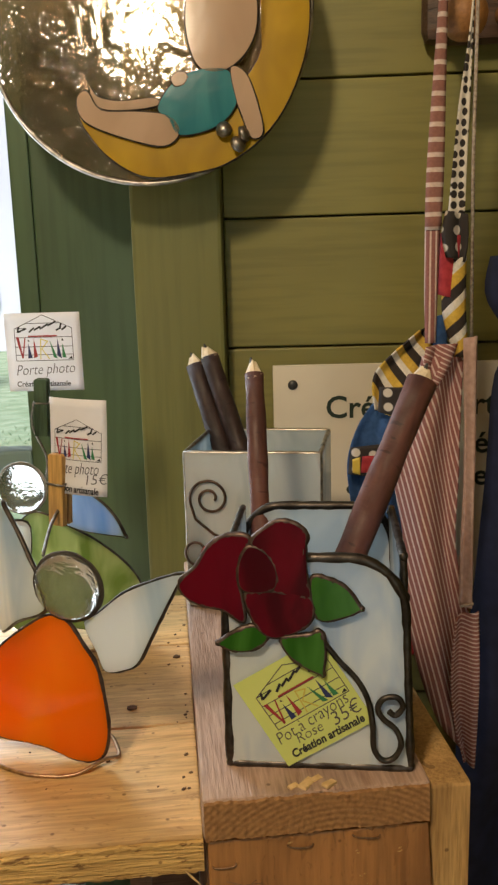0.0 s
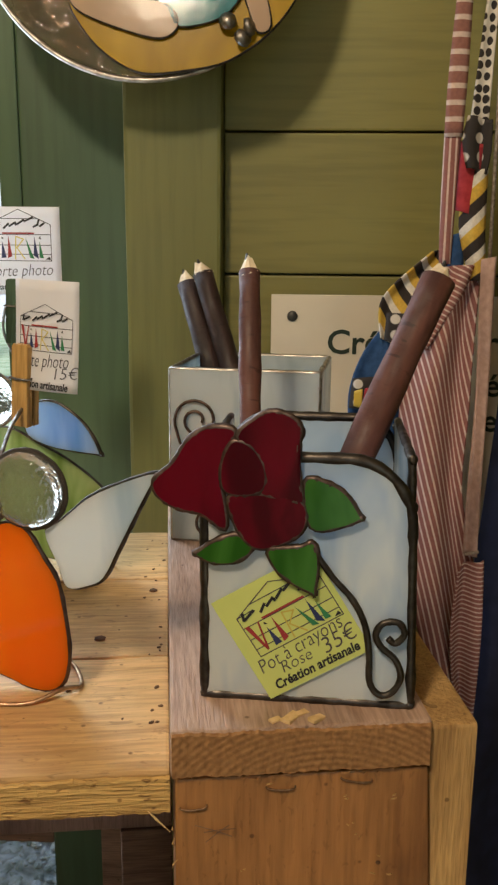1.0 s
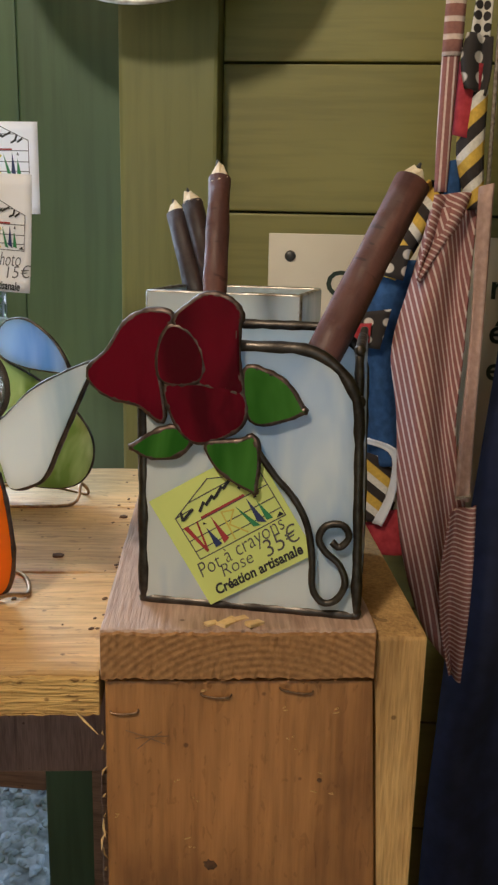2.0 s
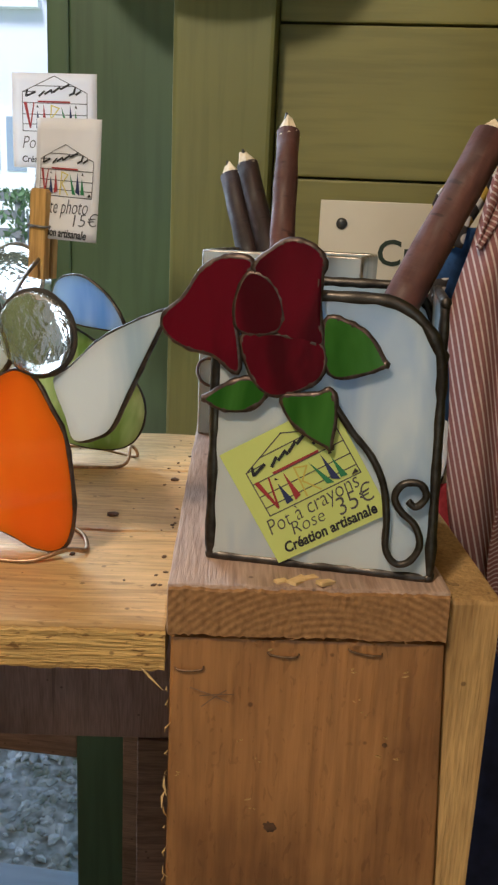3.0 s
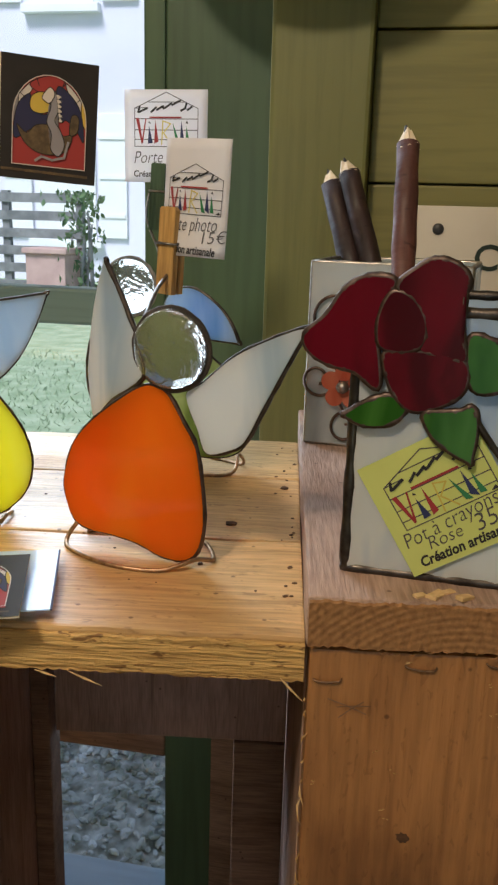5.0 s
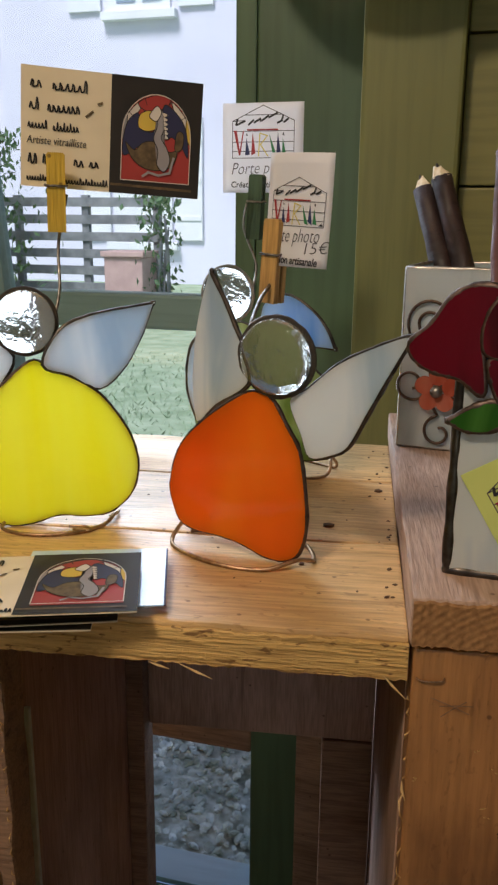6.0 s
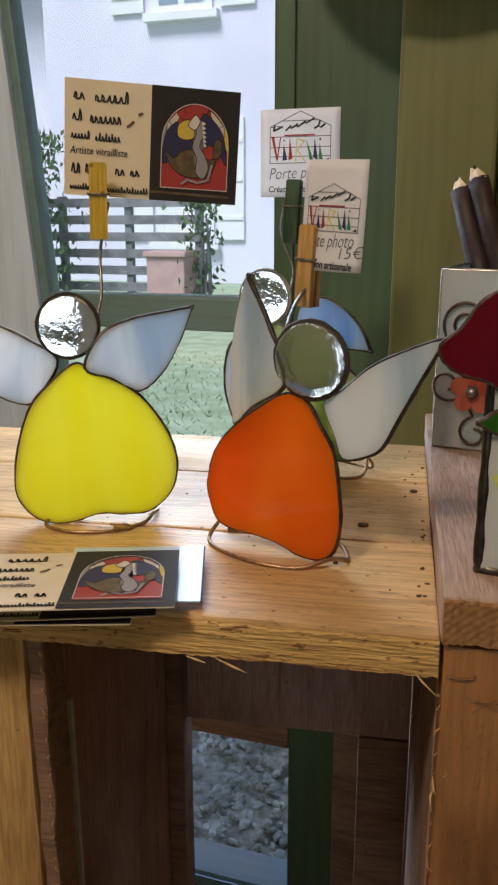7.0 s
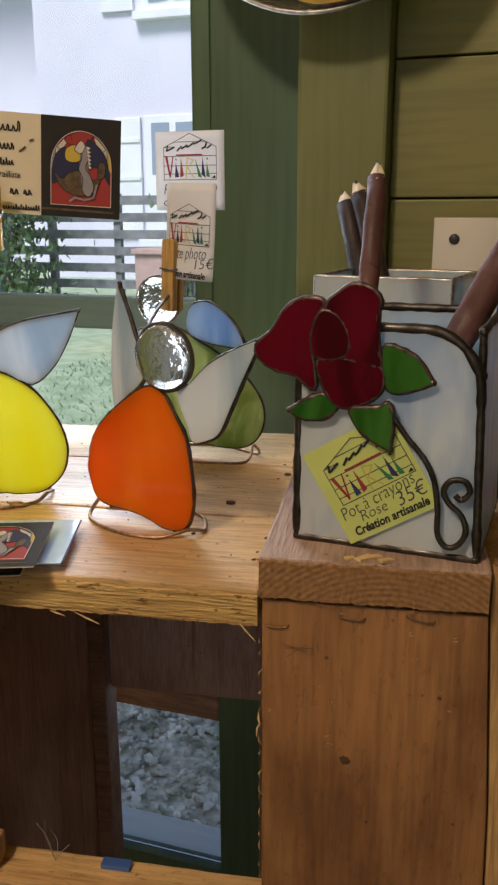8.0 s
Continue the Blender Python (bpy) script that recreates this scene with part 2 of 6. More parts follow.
def striped(name, ground, line, per_metre, axis="u", width=0.3, extra=None):
    """Woven cloth with stripes along its own surface coordinates, in metres."""
    m = material(name, ground, 0.9)
    uv = m.node_tree.nodes.new("ShaderNodeUVMap")
    sep = m.node_tree.nodes.new("ShaderNodeSeparateXYZ")
    link(m, uv.outputs["UV"], sep.inputs[0])
    k = m.node_tree.nodes.new("ShaderNodeMath")
    k.operation, k.inputs[1].default_value = "MULTIPLY", per_metre
    link(m, sep.outputs["X" if axis == "u" else "Y"], k.inputs[0])
    f = m.node_tree.nodes.new("ShaderNodeMath")
    f.operation = "FRACT"
    link(m, k.outputs[0], f.inputs[0])
    stops = [(0.0, line), (width, line), (width + 0.06, ground), (0.94, ground)]
    if extra:
        stops = [(0.0, line), (width, line), (width + 0.03, extra), (0.62, extra), (0.65, ground), (0.97, ground)]
    c = ramp(m, f.outputs[0], stops)
    n = node(m, "ShaderNodeTexNoise", Scale=500, Detail=2)
    link(m, coords(m), n.inputs["Vector"])
    c = mix(m, 0.4, c, ramp(m, n.outputs["Fac"], [(0.35, (0.6, 0.6, 0.6)), (0.65, (1, 1, 1))]), "MULTIPLY")
    link(m, c, m.node_tree.nodes["Principled BSDF"].inputs["Base Color"])
    bump(m, n.outputs["Fac"], 0.4, 0.0004)
    return m


def spotted(name, ground, spot, scale, size):
    m = material(name, ground, 0.9)
    uv = m.node_tree.nodes.new("ShaderNodeUVMap")
    v = node(m, "ShaderNodeTexVoronoi", Scale=scale, Randomness=0.25)
    link(m, uv.outputs["UV"], v.inputs["Vector"])
    link(m, ramp(m, v.outputs["Distance"], [(size, spot), (size + 0.06, ground)]), m.node_tree.nodes["Principled BSDF"].inputs["Base Color"])
    return m


M = dict(
    wall_green=painted("olive green paint", (0.20, 0.185, 0.050), "x"),
    post_green=painted("olive green post paint", (0.150, 0.155, 0.045), "z"),
    deep_green=painted("deep green paint", (0.053, 0.099, 0.051), "z", 0.45),
    rail_green=painted("deep green rail paint", (0.13, 0.21, 0.215), "x", 0.45),
    white_paint=painted("white paint", (0.58, 0.69, 0.86), "z", 0.5, 0.06),
    sill_white=painted("pale sill paint", (0.55, 0.62, 0.62), "x", 0.5, 0.1),
    pine=wood("sawn pine", (0.56, 0.335, 0.135), (0.80, 0.54, 0.245), "x", 0.46, 0.0005, 0.42, 40, knots=15, cracks=0.35, flecks=0.35),
    pine_rough=wood("rough pine edge", (0.40, 0.215, 0.062), (0.82, 0.54, 0.19), "x", 0.7, 0.0022, 0.4, 70, flecks=0.8),
    worn_top=wood("worn greyish pine", (0.33, 0.20, 0.14), (0.52, 0.37, 0.29), "y", 0.52, 0.0008, 0.6),
    end_grain=end_grain_wood("pine end grain", (0.27, 0.130, 0.046), (0.40, 0.215, 0.085)),
    front_wood=wood("brown pine upright", (0.31, 0.138, 0.044), (0.41, 0.195, 0.064), "z", 0.5, 0.0007, 0.75, 26, knots=7, cracks=0.5, flecks=0.25),
    side_wood=wood("pale pine side", (0.44, 0.25, 0.085), (0.66, 0.42, 0.165), "z", 0.7, 0.0008, 0.5),
    dark_wood=wood("dark brown board", (0.31, 0.19, 0.145), (0.46, 0.30, 0.23), "z", 0.75, 0.0006, 0.5),
    rail_wood=wood("dark stained rail", (0.050, 0.026, 0.017), (0.11, 0.062, 0.042), "x", 0.5, 0.0006, 0.5),
    inner_wood=wood("brown inner board", (0.16, 0.090, 0.057), (0.28, 0.17, 0.108), "x", 0.75, 0.0006, 0.5),
    knot_wood=mottled("dark knot", (0.035, 0.016, 0.008), (0.12, 0.055, 0.023), 260, 0.6, 0.0006),
    floor_wood=wood("floor boards", (0.20, 0.12, 0.06), (0.36, 0.23, 0.12), "x", 0.6),
    ceiling_wood=wood("ceiling boards", (0.30, 0.20, 0.10), (0.48, 0.34, 0.19), "x", 0.6),
    peg_wood=wood("clothes peg wood", (0.45, 0.25, 0.07), (0.62, 0.38, 0.13), "z", 0.6),
    peg_yellow=wood("yellow dyed peg", (0.50, 0.32, 0.02), (0.68, 0.46, 0.04), "z", 0.6),
    peg_green=wood("green dyed peg", (0.025, 0.06, 0.03), (0.05, 0.10, 0.05), "z", 0.6),
    bark=bark_skin("red brown bark", (0.060, 0.021, 0.017), (0.125, 0.047, 0.036)),
    bark_dark=bark_skin("dark brown bark", (0.015, 0.008, 0.007), (0.034, 0.016, 0.014)),
    cut_wood=mottled("pale cut wood", (0.66, 0.54, 0.36), (0.82, 0.72, 0.54), 300, 0.7),
    graphite=mottled("graphite", (0.02, 0.02, 0.02), (0.05, 0.05, 0.05), 300, 0.4),
    white_glass=art_glass("white opal glass", (0.54, 0.68, 0.78), (0.86, 0.92, 0.95), 0.45, 30),
    blue_white_glass=art_glass("pale blue opal glass", (0.52, 0.66, 0.78), (0.88, 0.93, 0.96), 0.45, 30, (1, 1, 0.3), turn=(0, 0.5, 0)),
    pot_glass=streaked_pot_glass("streaky blue and white opal glass", (0.48, 0.62, 0.79), (0.84, 0.89, 0.90)),
    grey_glass=art_glass("pale grey opal glass", (0.45, 0.54, 0.57), (0.70, 0.76, 0.77), 0.45, 30),
    blue_glass=art_glass("sky blue glass", (0.20, 0.42, 0.78), (0.45, 0.66, 0.90), 0.50, 30),
    orange_glass=art_glass("orange glass", (0.91, 0.150, 0.005), (0.97, 0.33, 0.016), 0.64, 11),
    yellow_glass=art_glass("yellow streaky glass", (0.88, 0.82, 0.005), (0.91, 0.90, 0.24), 0.62, 26, (1, 1, 0.12)),
    red_glass=art_glass("dark red glass", (0.070, 0.0020, 0.009), (0.165, 0.0040, 0.018), 0.35, 45, rough=0.22, shine=0.3),
    green_glass=art_glass("leaf green glass", (0.030, 0.15, 0.016), (0.09, 0.29, 0.045), 0.40, 45),
    pale_green_glass=art_glass("pale green streaky glass", (0.19, 0.28, 0.075), (0.52, 0.60, 0.32), 0.50, 45, (1, 1, 0.35), turn=(0, 0.7, 0)),
    moon_glass=art_glass("golden yellow glass", (0.42, 0.25, 0.006), (0.60, 0.38, 0.010), 0.35, 20, rough=0.3, shine=0.15),
    teal_glass=art_glass("teal glass", (0.010, 0.17, 0.23), (0.04, 0.30, 0.36), 0.35, 34, shine=0.3),
    skin_glass=art_glass("pale pink glass", (0.52, 0.36, 0.25), (0.66, 0.49, 0.36), 0.35, 20, shine=0.2),
    rose_pink_glass=art_glass("coral glass", (0.45, 0.09, 0.05), (0.60, 0.20, 0.13), 0.35, 60),
    hammered=seedy_glass("seedy clear glass", (0.70, 0.56, 0.46)),
    nugget=clear_glass("clear glass nugget", (0.47, 0.48, 0.45), 0.05, 0.22, 2.2, 0.86, 1.32),
    pane=clear_glass("window glass", (0.97, 0.99, 0.98), 0.0),
    lead=metal("dark patina solder", (0.115, 0.100, 0.088), 0.34, 0.4),
    lead_brown=metal("brown patina solder", (0.15, 0.105, 0.085), 0.36, 0.45),
    rose_lead=metal("patchy brown solder", (0.17, 0.125, 0.11), 0.42, 0.45, 260),
    solder=metal("bright solder", (0.50, 0.47, 0.42), 0.28, 0.5),
    wire=metal("steel wire", (0.30, 0.28, 0.26), 0.30, 0.6, 300),
    staple_metal=metal("rusty staple", (0.34, 0.22, 0.14), 0.45, 0.5, 300),
    ring_wire=metal("copper wire", (0.50, 0.33, 0.20), 0.30, 0.6, 300),
    paper_white=paper("white paper", (0.84, 0.86, 0.92)),
    paper_cream=paper("off-white paper", (0.83, 0.82, 0.84)),
    paper_lime=paper("lime paper", (0.73, 0.81, 0.26)),
    card_cream=mottled("cream card", (0.74, 0.64, 0.46), (0.78, 0.68, 0.50), 50, 0.6),
    card_black=mottled("black card", (0.012, 0.009, 0.008), (0.022, 0.017, 0.015), 50, 0.7),
    card_blue=mottled("pale blue glossy card", (0.42, 0.60, 0.86), (0.56, 0.72, 0.92), 40, 0.15),
    ink=material("black ink", (0.018, 0.018, 0.022), 0.6),
    pen=material("pen ink", (0.075, 0.070, 0.080), 0.6),
    ink_green=material("dark green ink", (0.014, 0.030, 0.018), 0.6),
    ink_red=material("red ink", (0.32, 0.030, 0.035), 0.6),
    ink_yellow=material("yellow ink", (0.66, 0.55, 0.10), 0.6),
    ink_navy=material("navy ink", (0.02, 0.03, 0.11), 0.6),
    ink_leaf=material("green ink", (0.03, 0.20, 0.08), 0.6),
    print_red=material("red print", (0.36, 0.035, 0.03), 0.65),
    print_navy=material("navy print", (0.02, 0.022, 0.075), 0.65),
    print_yellow=material("yellow print", (0.62, 0.44, 0.06), 0.65),
    print_brown=mottled("brown print", (0.07, 0.045, 0.02), (0.15, 0.10, 0.045), 300, 0.65),
    print_grey=material("grey print", (0.30, 0.28, 0.30), 0.65),
    print_white=material("white print", (0.66, 0.60, 0.54), 0.65),
    sign_board=mottled("cream sign board", (0.66, 0.61, 0.50), (0.74, 0.69, 0.58), 12, 0.6),
    apron_stripe=striped("red and white striped cotton", (0.29, 0.118, 0.108), (0.66, 0.52, 0.48), 310, "u", 0.28),
    strap_stripe=striped("striped cotton strap", (0.29, 0.13, 0.11), (0.66, 0.53, 0.48), 105, "v", 0.28),
    apron_band=mottled("pinkish cotton band", (0.38, 0.25, 0.215), (0.48, 0.33, 0.285), 260, 0.9, 0.0003),
    bold_stripe=striped("yellow black white printed cotton", (0.03, 0.022, 0.02), (0.70, 0.66, 0.60), 62, "u", 0.26, (0.62, 0.40, 0.06)),
    dotted=spotted("black dotted white cotton", (0.66, 0.62, 0.56), (0.025, 0.02, 0.02), 150, 0.36),
    comic=spotted("black white printed cotton", (0.03, 0.025, 0.025), (0.62, 0.58, 0.54), 90, 0.26),
    blue_cloth=mottled("blue cotton", (0.015, 0.055, 0.16), (0.03, 0.09, 0.24), 200, 0.9),
    red_cloth=mottled("red cotton", (0.30, 0.02, 0.03), (0.42, 0.04, 0.05), 200, 0.9),
    navy_cloth=mottled("navy cloth", (0.006, 0.009, 0.030), (0.014, 0.019, 0.055), 60, 0.9, 0.0006),
    cord=mottled("braided cord", (0.22, 0.17, 0.14), (0.42, 0.36, 0.30), 500, 0.9, 0.0004),
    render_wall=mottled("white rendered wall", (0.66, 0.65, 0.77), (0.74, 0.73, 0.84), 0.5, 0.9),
    shutter_white=mottled("white shutter", (0.76, 0.77, 0.80), (0.82, 0.83, 0.85), 2, 0.6),
    dark_pane=material("dark window pane", (0.27, 0.33, 0.42), 0.08),
    roof_tile=mottled("roof tiles", (0.25, 0.11, 0.07), (0.38, 0.18, 0.11), 3, 0.8),
    fence_wood=mottled("weathered fence wood", (0.15, 0.16, 0.17), (0.26, 0.27, 0.28), 6, 0.8),
    planter_clay=mottled("pinkish planter", (0.42, 0.28, 0.26), (0.52, 0.36, 0.33), 5, 0.8),
    leaf=mottled("hedge leaves", (0.045, 0.10, 0.040), (0.12, 0.20, 0.09), 9, 0.7),
    grass=mottled("grass", (0.23, 0.32, 0.19), (0.37, 0.45, 0.31), 5, 0.9),
    earth=mottled("dark stony earth", (0.20, 0.20, 0.14), (0.74, 0.71, 0.60), 24, 0.95, 0.01),
    pebble=mottled("pale pebbles", (0.26, 0.27, 0.18), (0.90, 0.87, 0.78), 16, 0.85),
    crumb=mottled("dark crumbs", (0.06, 0.03, 0.015), (0.16, 0.09, 0.04), 300, 0.8),
    straw=mottled("wood splinter", (0.56, 0.37, 0.16), (0.72, 0.51, 0.26), 300, 0.7),
    blue_tape=material("blue tape", (0.06, 0.14, 0.42), 0.4),
)

# ---------------- building helpers ----------------
MM = 0.001


def put(name, mesh, mat, parent=None, label="", m=None):
    ob = new(name, mesh)
    if mat is not None and not mesh.materials:
        mesh.materials.append(M[mat])
    if parent is not None:
        ob.parent = parent
    if m is not None:
        ob.matrix_basis = m
    return tagged(ob, label)


def part(name, bm, mat, parent=None, label="", m=None, smooth=False):
    mesh = bpy.data.meshes.new(name)
    bmesh.ops.recalc_face_normals(bm, faces=bm.faces)
    for f in bm.faces:
        f.smooth = smooth
    bm.to_mesh(mesh)
    bm.free()
    return put(name, mesh, mat, parent, label, m)


def thing(name, m, label, category, group="", kind=""):
    ob = new(name)
    ob.empty_display_size = 0.01
    ob.matrix_basis = m
    return tagged(ob, label, category, group, kind)


def smooth_loop(points, steps=6, closed=True):
    """A rounded line through a few corners (Catmull-Rom)."""
    p = [Vector((*q, 0)[:3]) if len(q) == 2 else Vector(q) for q in points]
    n = len(p)
    out = []
    for i in range(n if closed else n - 1):
        a, b, c, d = (p[(i + k) % n] if closed else p[min(max(i + k, 0), n - 1)] for k in (-1, 0, 1, 2))
        for s in range(steps):
            t = s / steps
            out.append(0.5 * (2 * b + (c - a) * t + (2 * a - 5 * b + 4 * c - d) * t * t + (3 * b - 3 * c + d - a) * t ** 3))
    if not closed:
        out.append(p[-1])
    return [q for i, q in enumerate(out) if i == 0 or (q - out[i - 1]).length > 2e-5]


def sheet(points, thick, y=0.0):
    """A flat plate in the x-z plane, from its outline; it lies between y and y + thick."""
    bm = bmesh.new()
    front = [bm.verts.new((q[0], y, q[1])) for q in points]
    back = [bm.verts.new((q[0], y + thick, q[1])) for q in points]
    n = len(points)
    bm.faces.new(front)
    bm.faces.new(back[::-1])
    for i in range(n):
        bm.faces.new((front[i], back[i], back[(i + 1) % n], front[(i + 1) % n]))
    bmesh.ops.triangulate(bm, faces=bm.faces[:])
    return bm


def slab(points, y0, y1, bevel):
    """A board with a slanting outline in the x-z plane and softened edges."""
    bm = bmesh.new()
    front = [bm.verts.new((x, y0, z)) for x, z in points]
    back = [bm.verts.new((x, y1, z)) for x, z in points]
    n = len(points)
    bm.faces.new(front)
    bm.faces.new(back[::-1])
    for i in range(n):
        bm.faces.new((front[i], back[i], back[(i + 1) % n], front[(i + 1) % n]))
    bmesh.ops.recalc_face_normals(bm, faces=bm.faces[:])
    sharp = [e for e in bm.edges if e.calc_face_angle(0) > 0.5]
    bmesh.ops.bevel(bm, geom=sharp, offset=bevel, segments=2, affect="EDGES", profile=0.6)
    return bm


def tube(path, radius, closed=False, sides=8, lumps=0.0, seed=0, ends=1.0):
    """A round bar along a line of places; lumps: uneven thickness."""
    bm = bmesh.new()
    p = [Vector(q) for q in path]
    n = len(p)
    rings = []
    rng = random.Random(seed)
    side = None
    for i in range(n):
        a, b = (p[i - 1], p[(i + 1) % n]) if closed else (p[max(i - 1, 0)], p[min(i + 1, n - 1)])
        d = (b - a)
        d = d.normalized() if d.length > 1e-9 else Vector((0, 0, 1))
        if side is None:
            side = d.orthogonal().normalized()
        side = (side - d * side.dot(d))
        side = side.normalized() if side.length > 1e-6 else d.orthogonal().normalized()
        up = d.cross(side)
        r = radius * (1 + lumps * rng.uniform(-1, 1))
        if not closed and i in (0, n - 1):
            r *= ends
        rings.append([bm.verts.new(p[i] + r * (math.cos(q) * side + math.sin(q) * up)) for q in (math.tau * k / sides for k in range(sides))])
    for i in range(n if closed else n - 1):
        a, b = rings[i], rings[(i + 1) % n]
        shift = 0
        if closed and i == n - 1:
            shift = min(range(sides), key=lambda s: (b[s].co - a[0].co).length)
        for k in range(sides):
            bm.faces.new((a[k], a[(k + 1) % sides], b[(k + 1 + shift) % sides], b[(k + shift) % sides]))
    if not closed:
        bm.faces.new(rings[0][::-1])
        bm.faces.new(rings[-1])
    return bm


def box(x0, x1, y0, y1, z0, z1, bevel=0.0, wear=0.0, seed=0, cuts=0):
    bm = bmesh.new()
    bmesh.ops.create_cube(bm, size=1, matrix=Matrix.Translation(((x0 + x1) / 2, (y0 + y1) / 2, (z0 + z1) / 2)) @ Matrix.Diagonal((x1 - x0, y1 - y0, z1 - z0, 1)))
    if cuts:
        long = max(range(3), key=lambda a: (x1 - x0, y1 - y0, z1 - z0)[a])
        es = [e for e in bm.edges if abs((e.verts[0].co - e.verts[1].co)[long]) > 1e-6]
        bmesh.ops.subdivide_edges(bm, edges=es, cuts=cuts, use_grid_fill=True)
    if bevel:
        sharp = [e for e in bm.edges if len(e.link_faces) == 2 and e.calc_face_angle(0) > 0.5]
        bmesh.ops.bevel(bm, geom=sharp, offset=bevel, segments=2, affect="EDGES", profile=0.6)
    if wear:
        for v in bm.verts:
            k = noise.noise_vector(v.co * 55 + Vector((seed * 3.1, seed, 0)))
            v.co += k * wear
    return bm


def ragged(x0, x1, y0, y1, z0, z1, count, wear, seed):
    """A thin sawn face whose upper and lower edges are torn unevenly."""
    rng = random.Random(seed)
    bm = bmesh.new()
    rows = []
    for k in range(count + 1):
        x = x0 + (x1 - x0) * k / count
        slow = noise.noise(Vector((x * 60, seed, 0)))
        low, high = z0 + wear * (slow + rng.uniform(-0.7, 0.7)), z1 + wear * (noise.noise(Vector((x * 75, seed, 5))) + rng.uniform(-0.6, 0.6))
        rows.append([bm.verts.new((x, y, z)) for y, z in ((y1, low), (y0 + wear * rng.uniform(-0.4, 0.4), low + 0.0004), (y0, (low + high) / 2), (y0 + wear * rng.uniform(-0.4, 0.4), high - 0.0005), (y1, high))])
    for a, b in zip(rows, rows[1:]):
        for i in range(5):
            j = (i + 1) % 5
            bm.faces.new((a[i], b[i], b[j], a[j]))
    bm.faces.new(rows[0])
    bm.faces.new(rows[-1][::-1])
    return bm


def lathe(profile, sides=16):
    """A turned body round the z axis, from (radius, height)."""
    bm = bmesh.new()
    rings = [[bm.verts.new((r * math.cos(math.tau * k / sides), r * math.sin(math.tau * k / sides), z)) for k in range(sides)] for r, z in profile]
    for a, b in zip(rings, rings[1:]):
        for k in range(sides):
            bm.faces.new((a[k], a[(k + 1) % sides], b[(k + 1) % sides], b[k]))
    bm.faces.new(rings[0][::-1])
    bm.faces.new(rings[-1])
    return bm


def along(a, b):
    """The pose at a whose z axis points to b."""
    a, b = Vector(a), Vector(b)
    return Matrix.Translation(a) @ (b - a).to_track_quat("Z", "Y").to_matrix().to_4x4()


def words(name, text, size, mat, parent, x, z, y=-0.0004, turn=0.0, slant=0.0, bold=0.0, label="", wide=1.0, span=0.0):
    """Lettering that stands in the x-z plane of its parent, as a mesh; turn: degrees anticlockwise; span: its whole width."""
    c = bpy.data.curves.new(name, "FONT")
    c.body, c.size, c.shear, c.offset, c.extrude, c.resolution_u = text, size, slant, bold, 0.00004, 3
    tmp = bpy.data.objects.new(name, c)
    mesh = bpy.data.meshes.new_from_object(tmp)
    bpy.data.objects.remove(tmp)
    if span:
        xs = [v.co.x for v in mesh.vertices]
        wide = span / (max(xs) - min(xs))
    m = pose(x, y, z) @ pose(0, 0, 0, 0, -turn, 0) @ pose(0, 0, 0, 90, 0, 0) @ Matrix.Diagonal((wide, 1, 1, 1))
    return put(name, mesh, mat, parent, label, m)


def strokes(name, lines, width, mat, parent, y=-0.0003, label="", thick=0.0001):
    """Flat drawn strokes in the x-z plane: each line is a list of places; one mesh."""
    bm = bmesh.new()
    for line in lines:
        p = [Vector((a, 0, b)) for a, b in line]
        for a, b in zip(p, p[1:]):
            d = (b - a).normalized()
            s = Vector((-d.z, 0, d.x)) * width / 2
            e = d * width / 2
            q = [bm.verts.new(v + Vector((0, y, 0))) for v in (a - e + s, a - e - s, b + e - s, b + e + s)]
            bm.faces.new(q)
    return part(name, bm, mat, parent, label)


def patches(name, shapes, mat, parent, y=-0.0003, label=""):
    """Flat printed areas in the x-z plane; one mesh for a colour."""
    bm = bmesh.new()
    for shape in shapes:
        bm.faces.new([bm.verts.new((a, y, b)) for a, b in shape])
    bmesh.ops.triangulate(bm, faces=bm.faces[:])
    return part(name, bm, mat, parent, label)


def mm(points):
    return [(a * MM, b * MM) for a, b in points]


def glazed(name, points, glass, parent, lead="lead", r=1.1, y=0.0, label="", steps=5, seed=0, edge=True, m=None):
    """A piece of sheet glass with a soldered edge."""
    loop = smooth_loop(mm(points), steps)
    pane = part(name, sheet(loop, 0.003, y - 0.0015), glass, parent, label, m)
    if edge:
        part("solder_edge", tube([(q.x, y, q.y) for q in loop], r * MM, True, 8, 0.16, seed), lead, pane, smooth=True)
    return pane


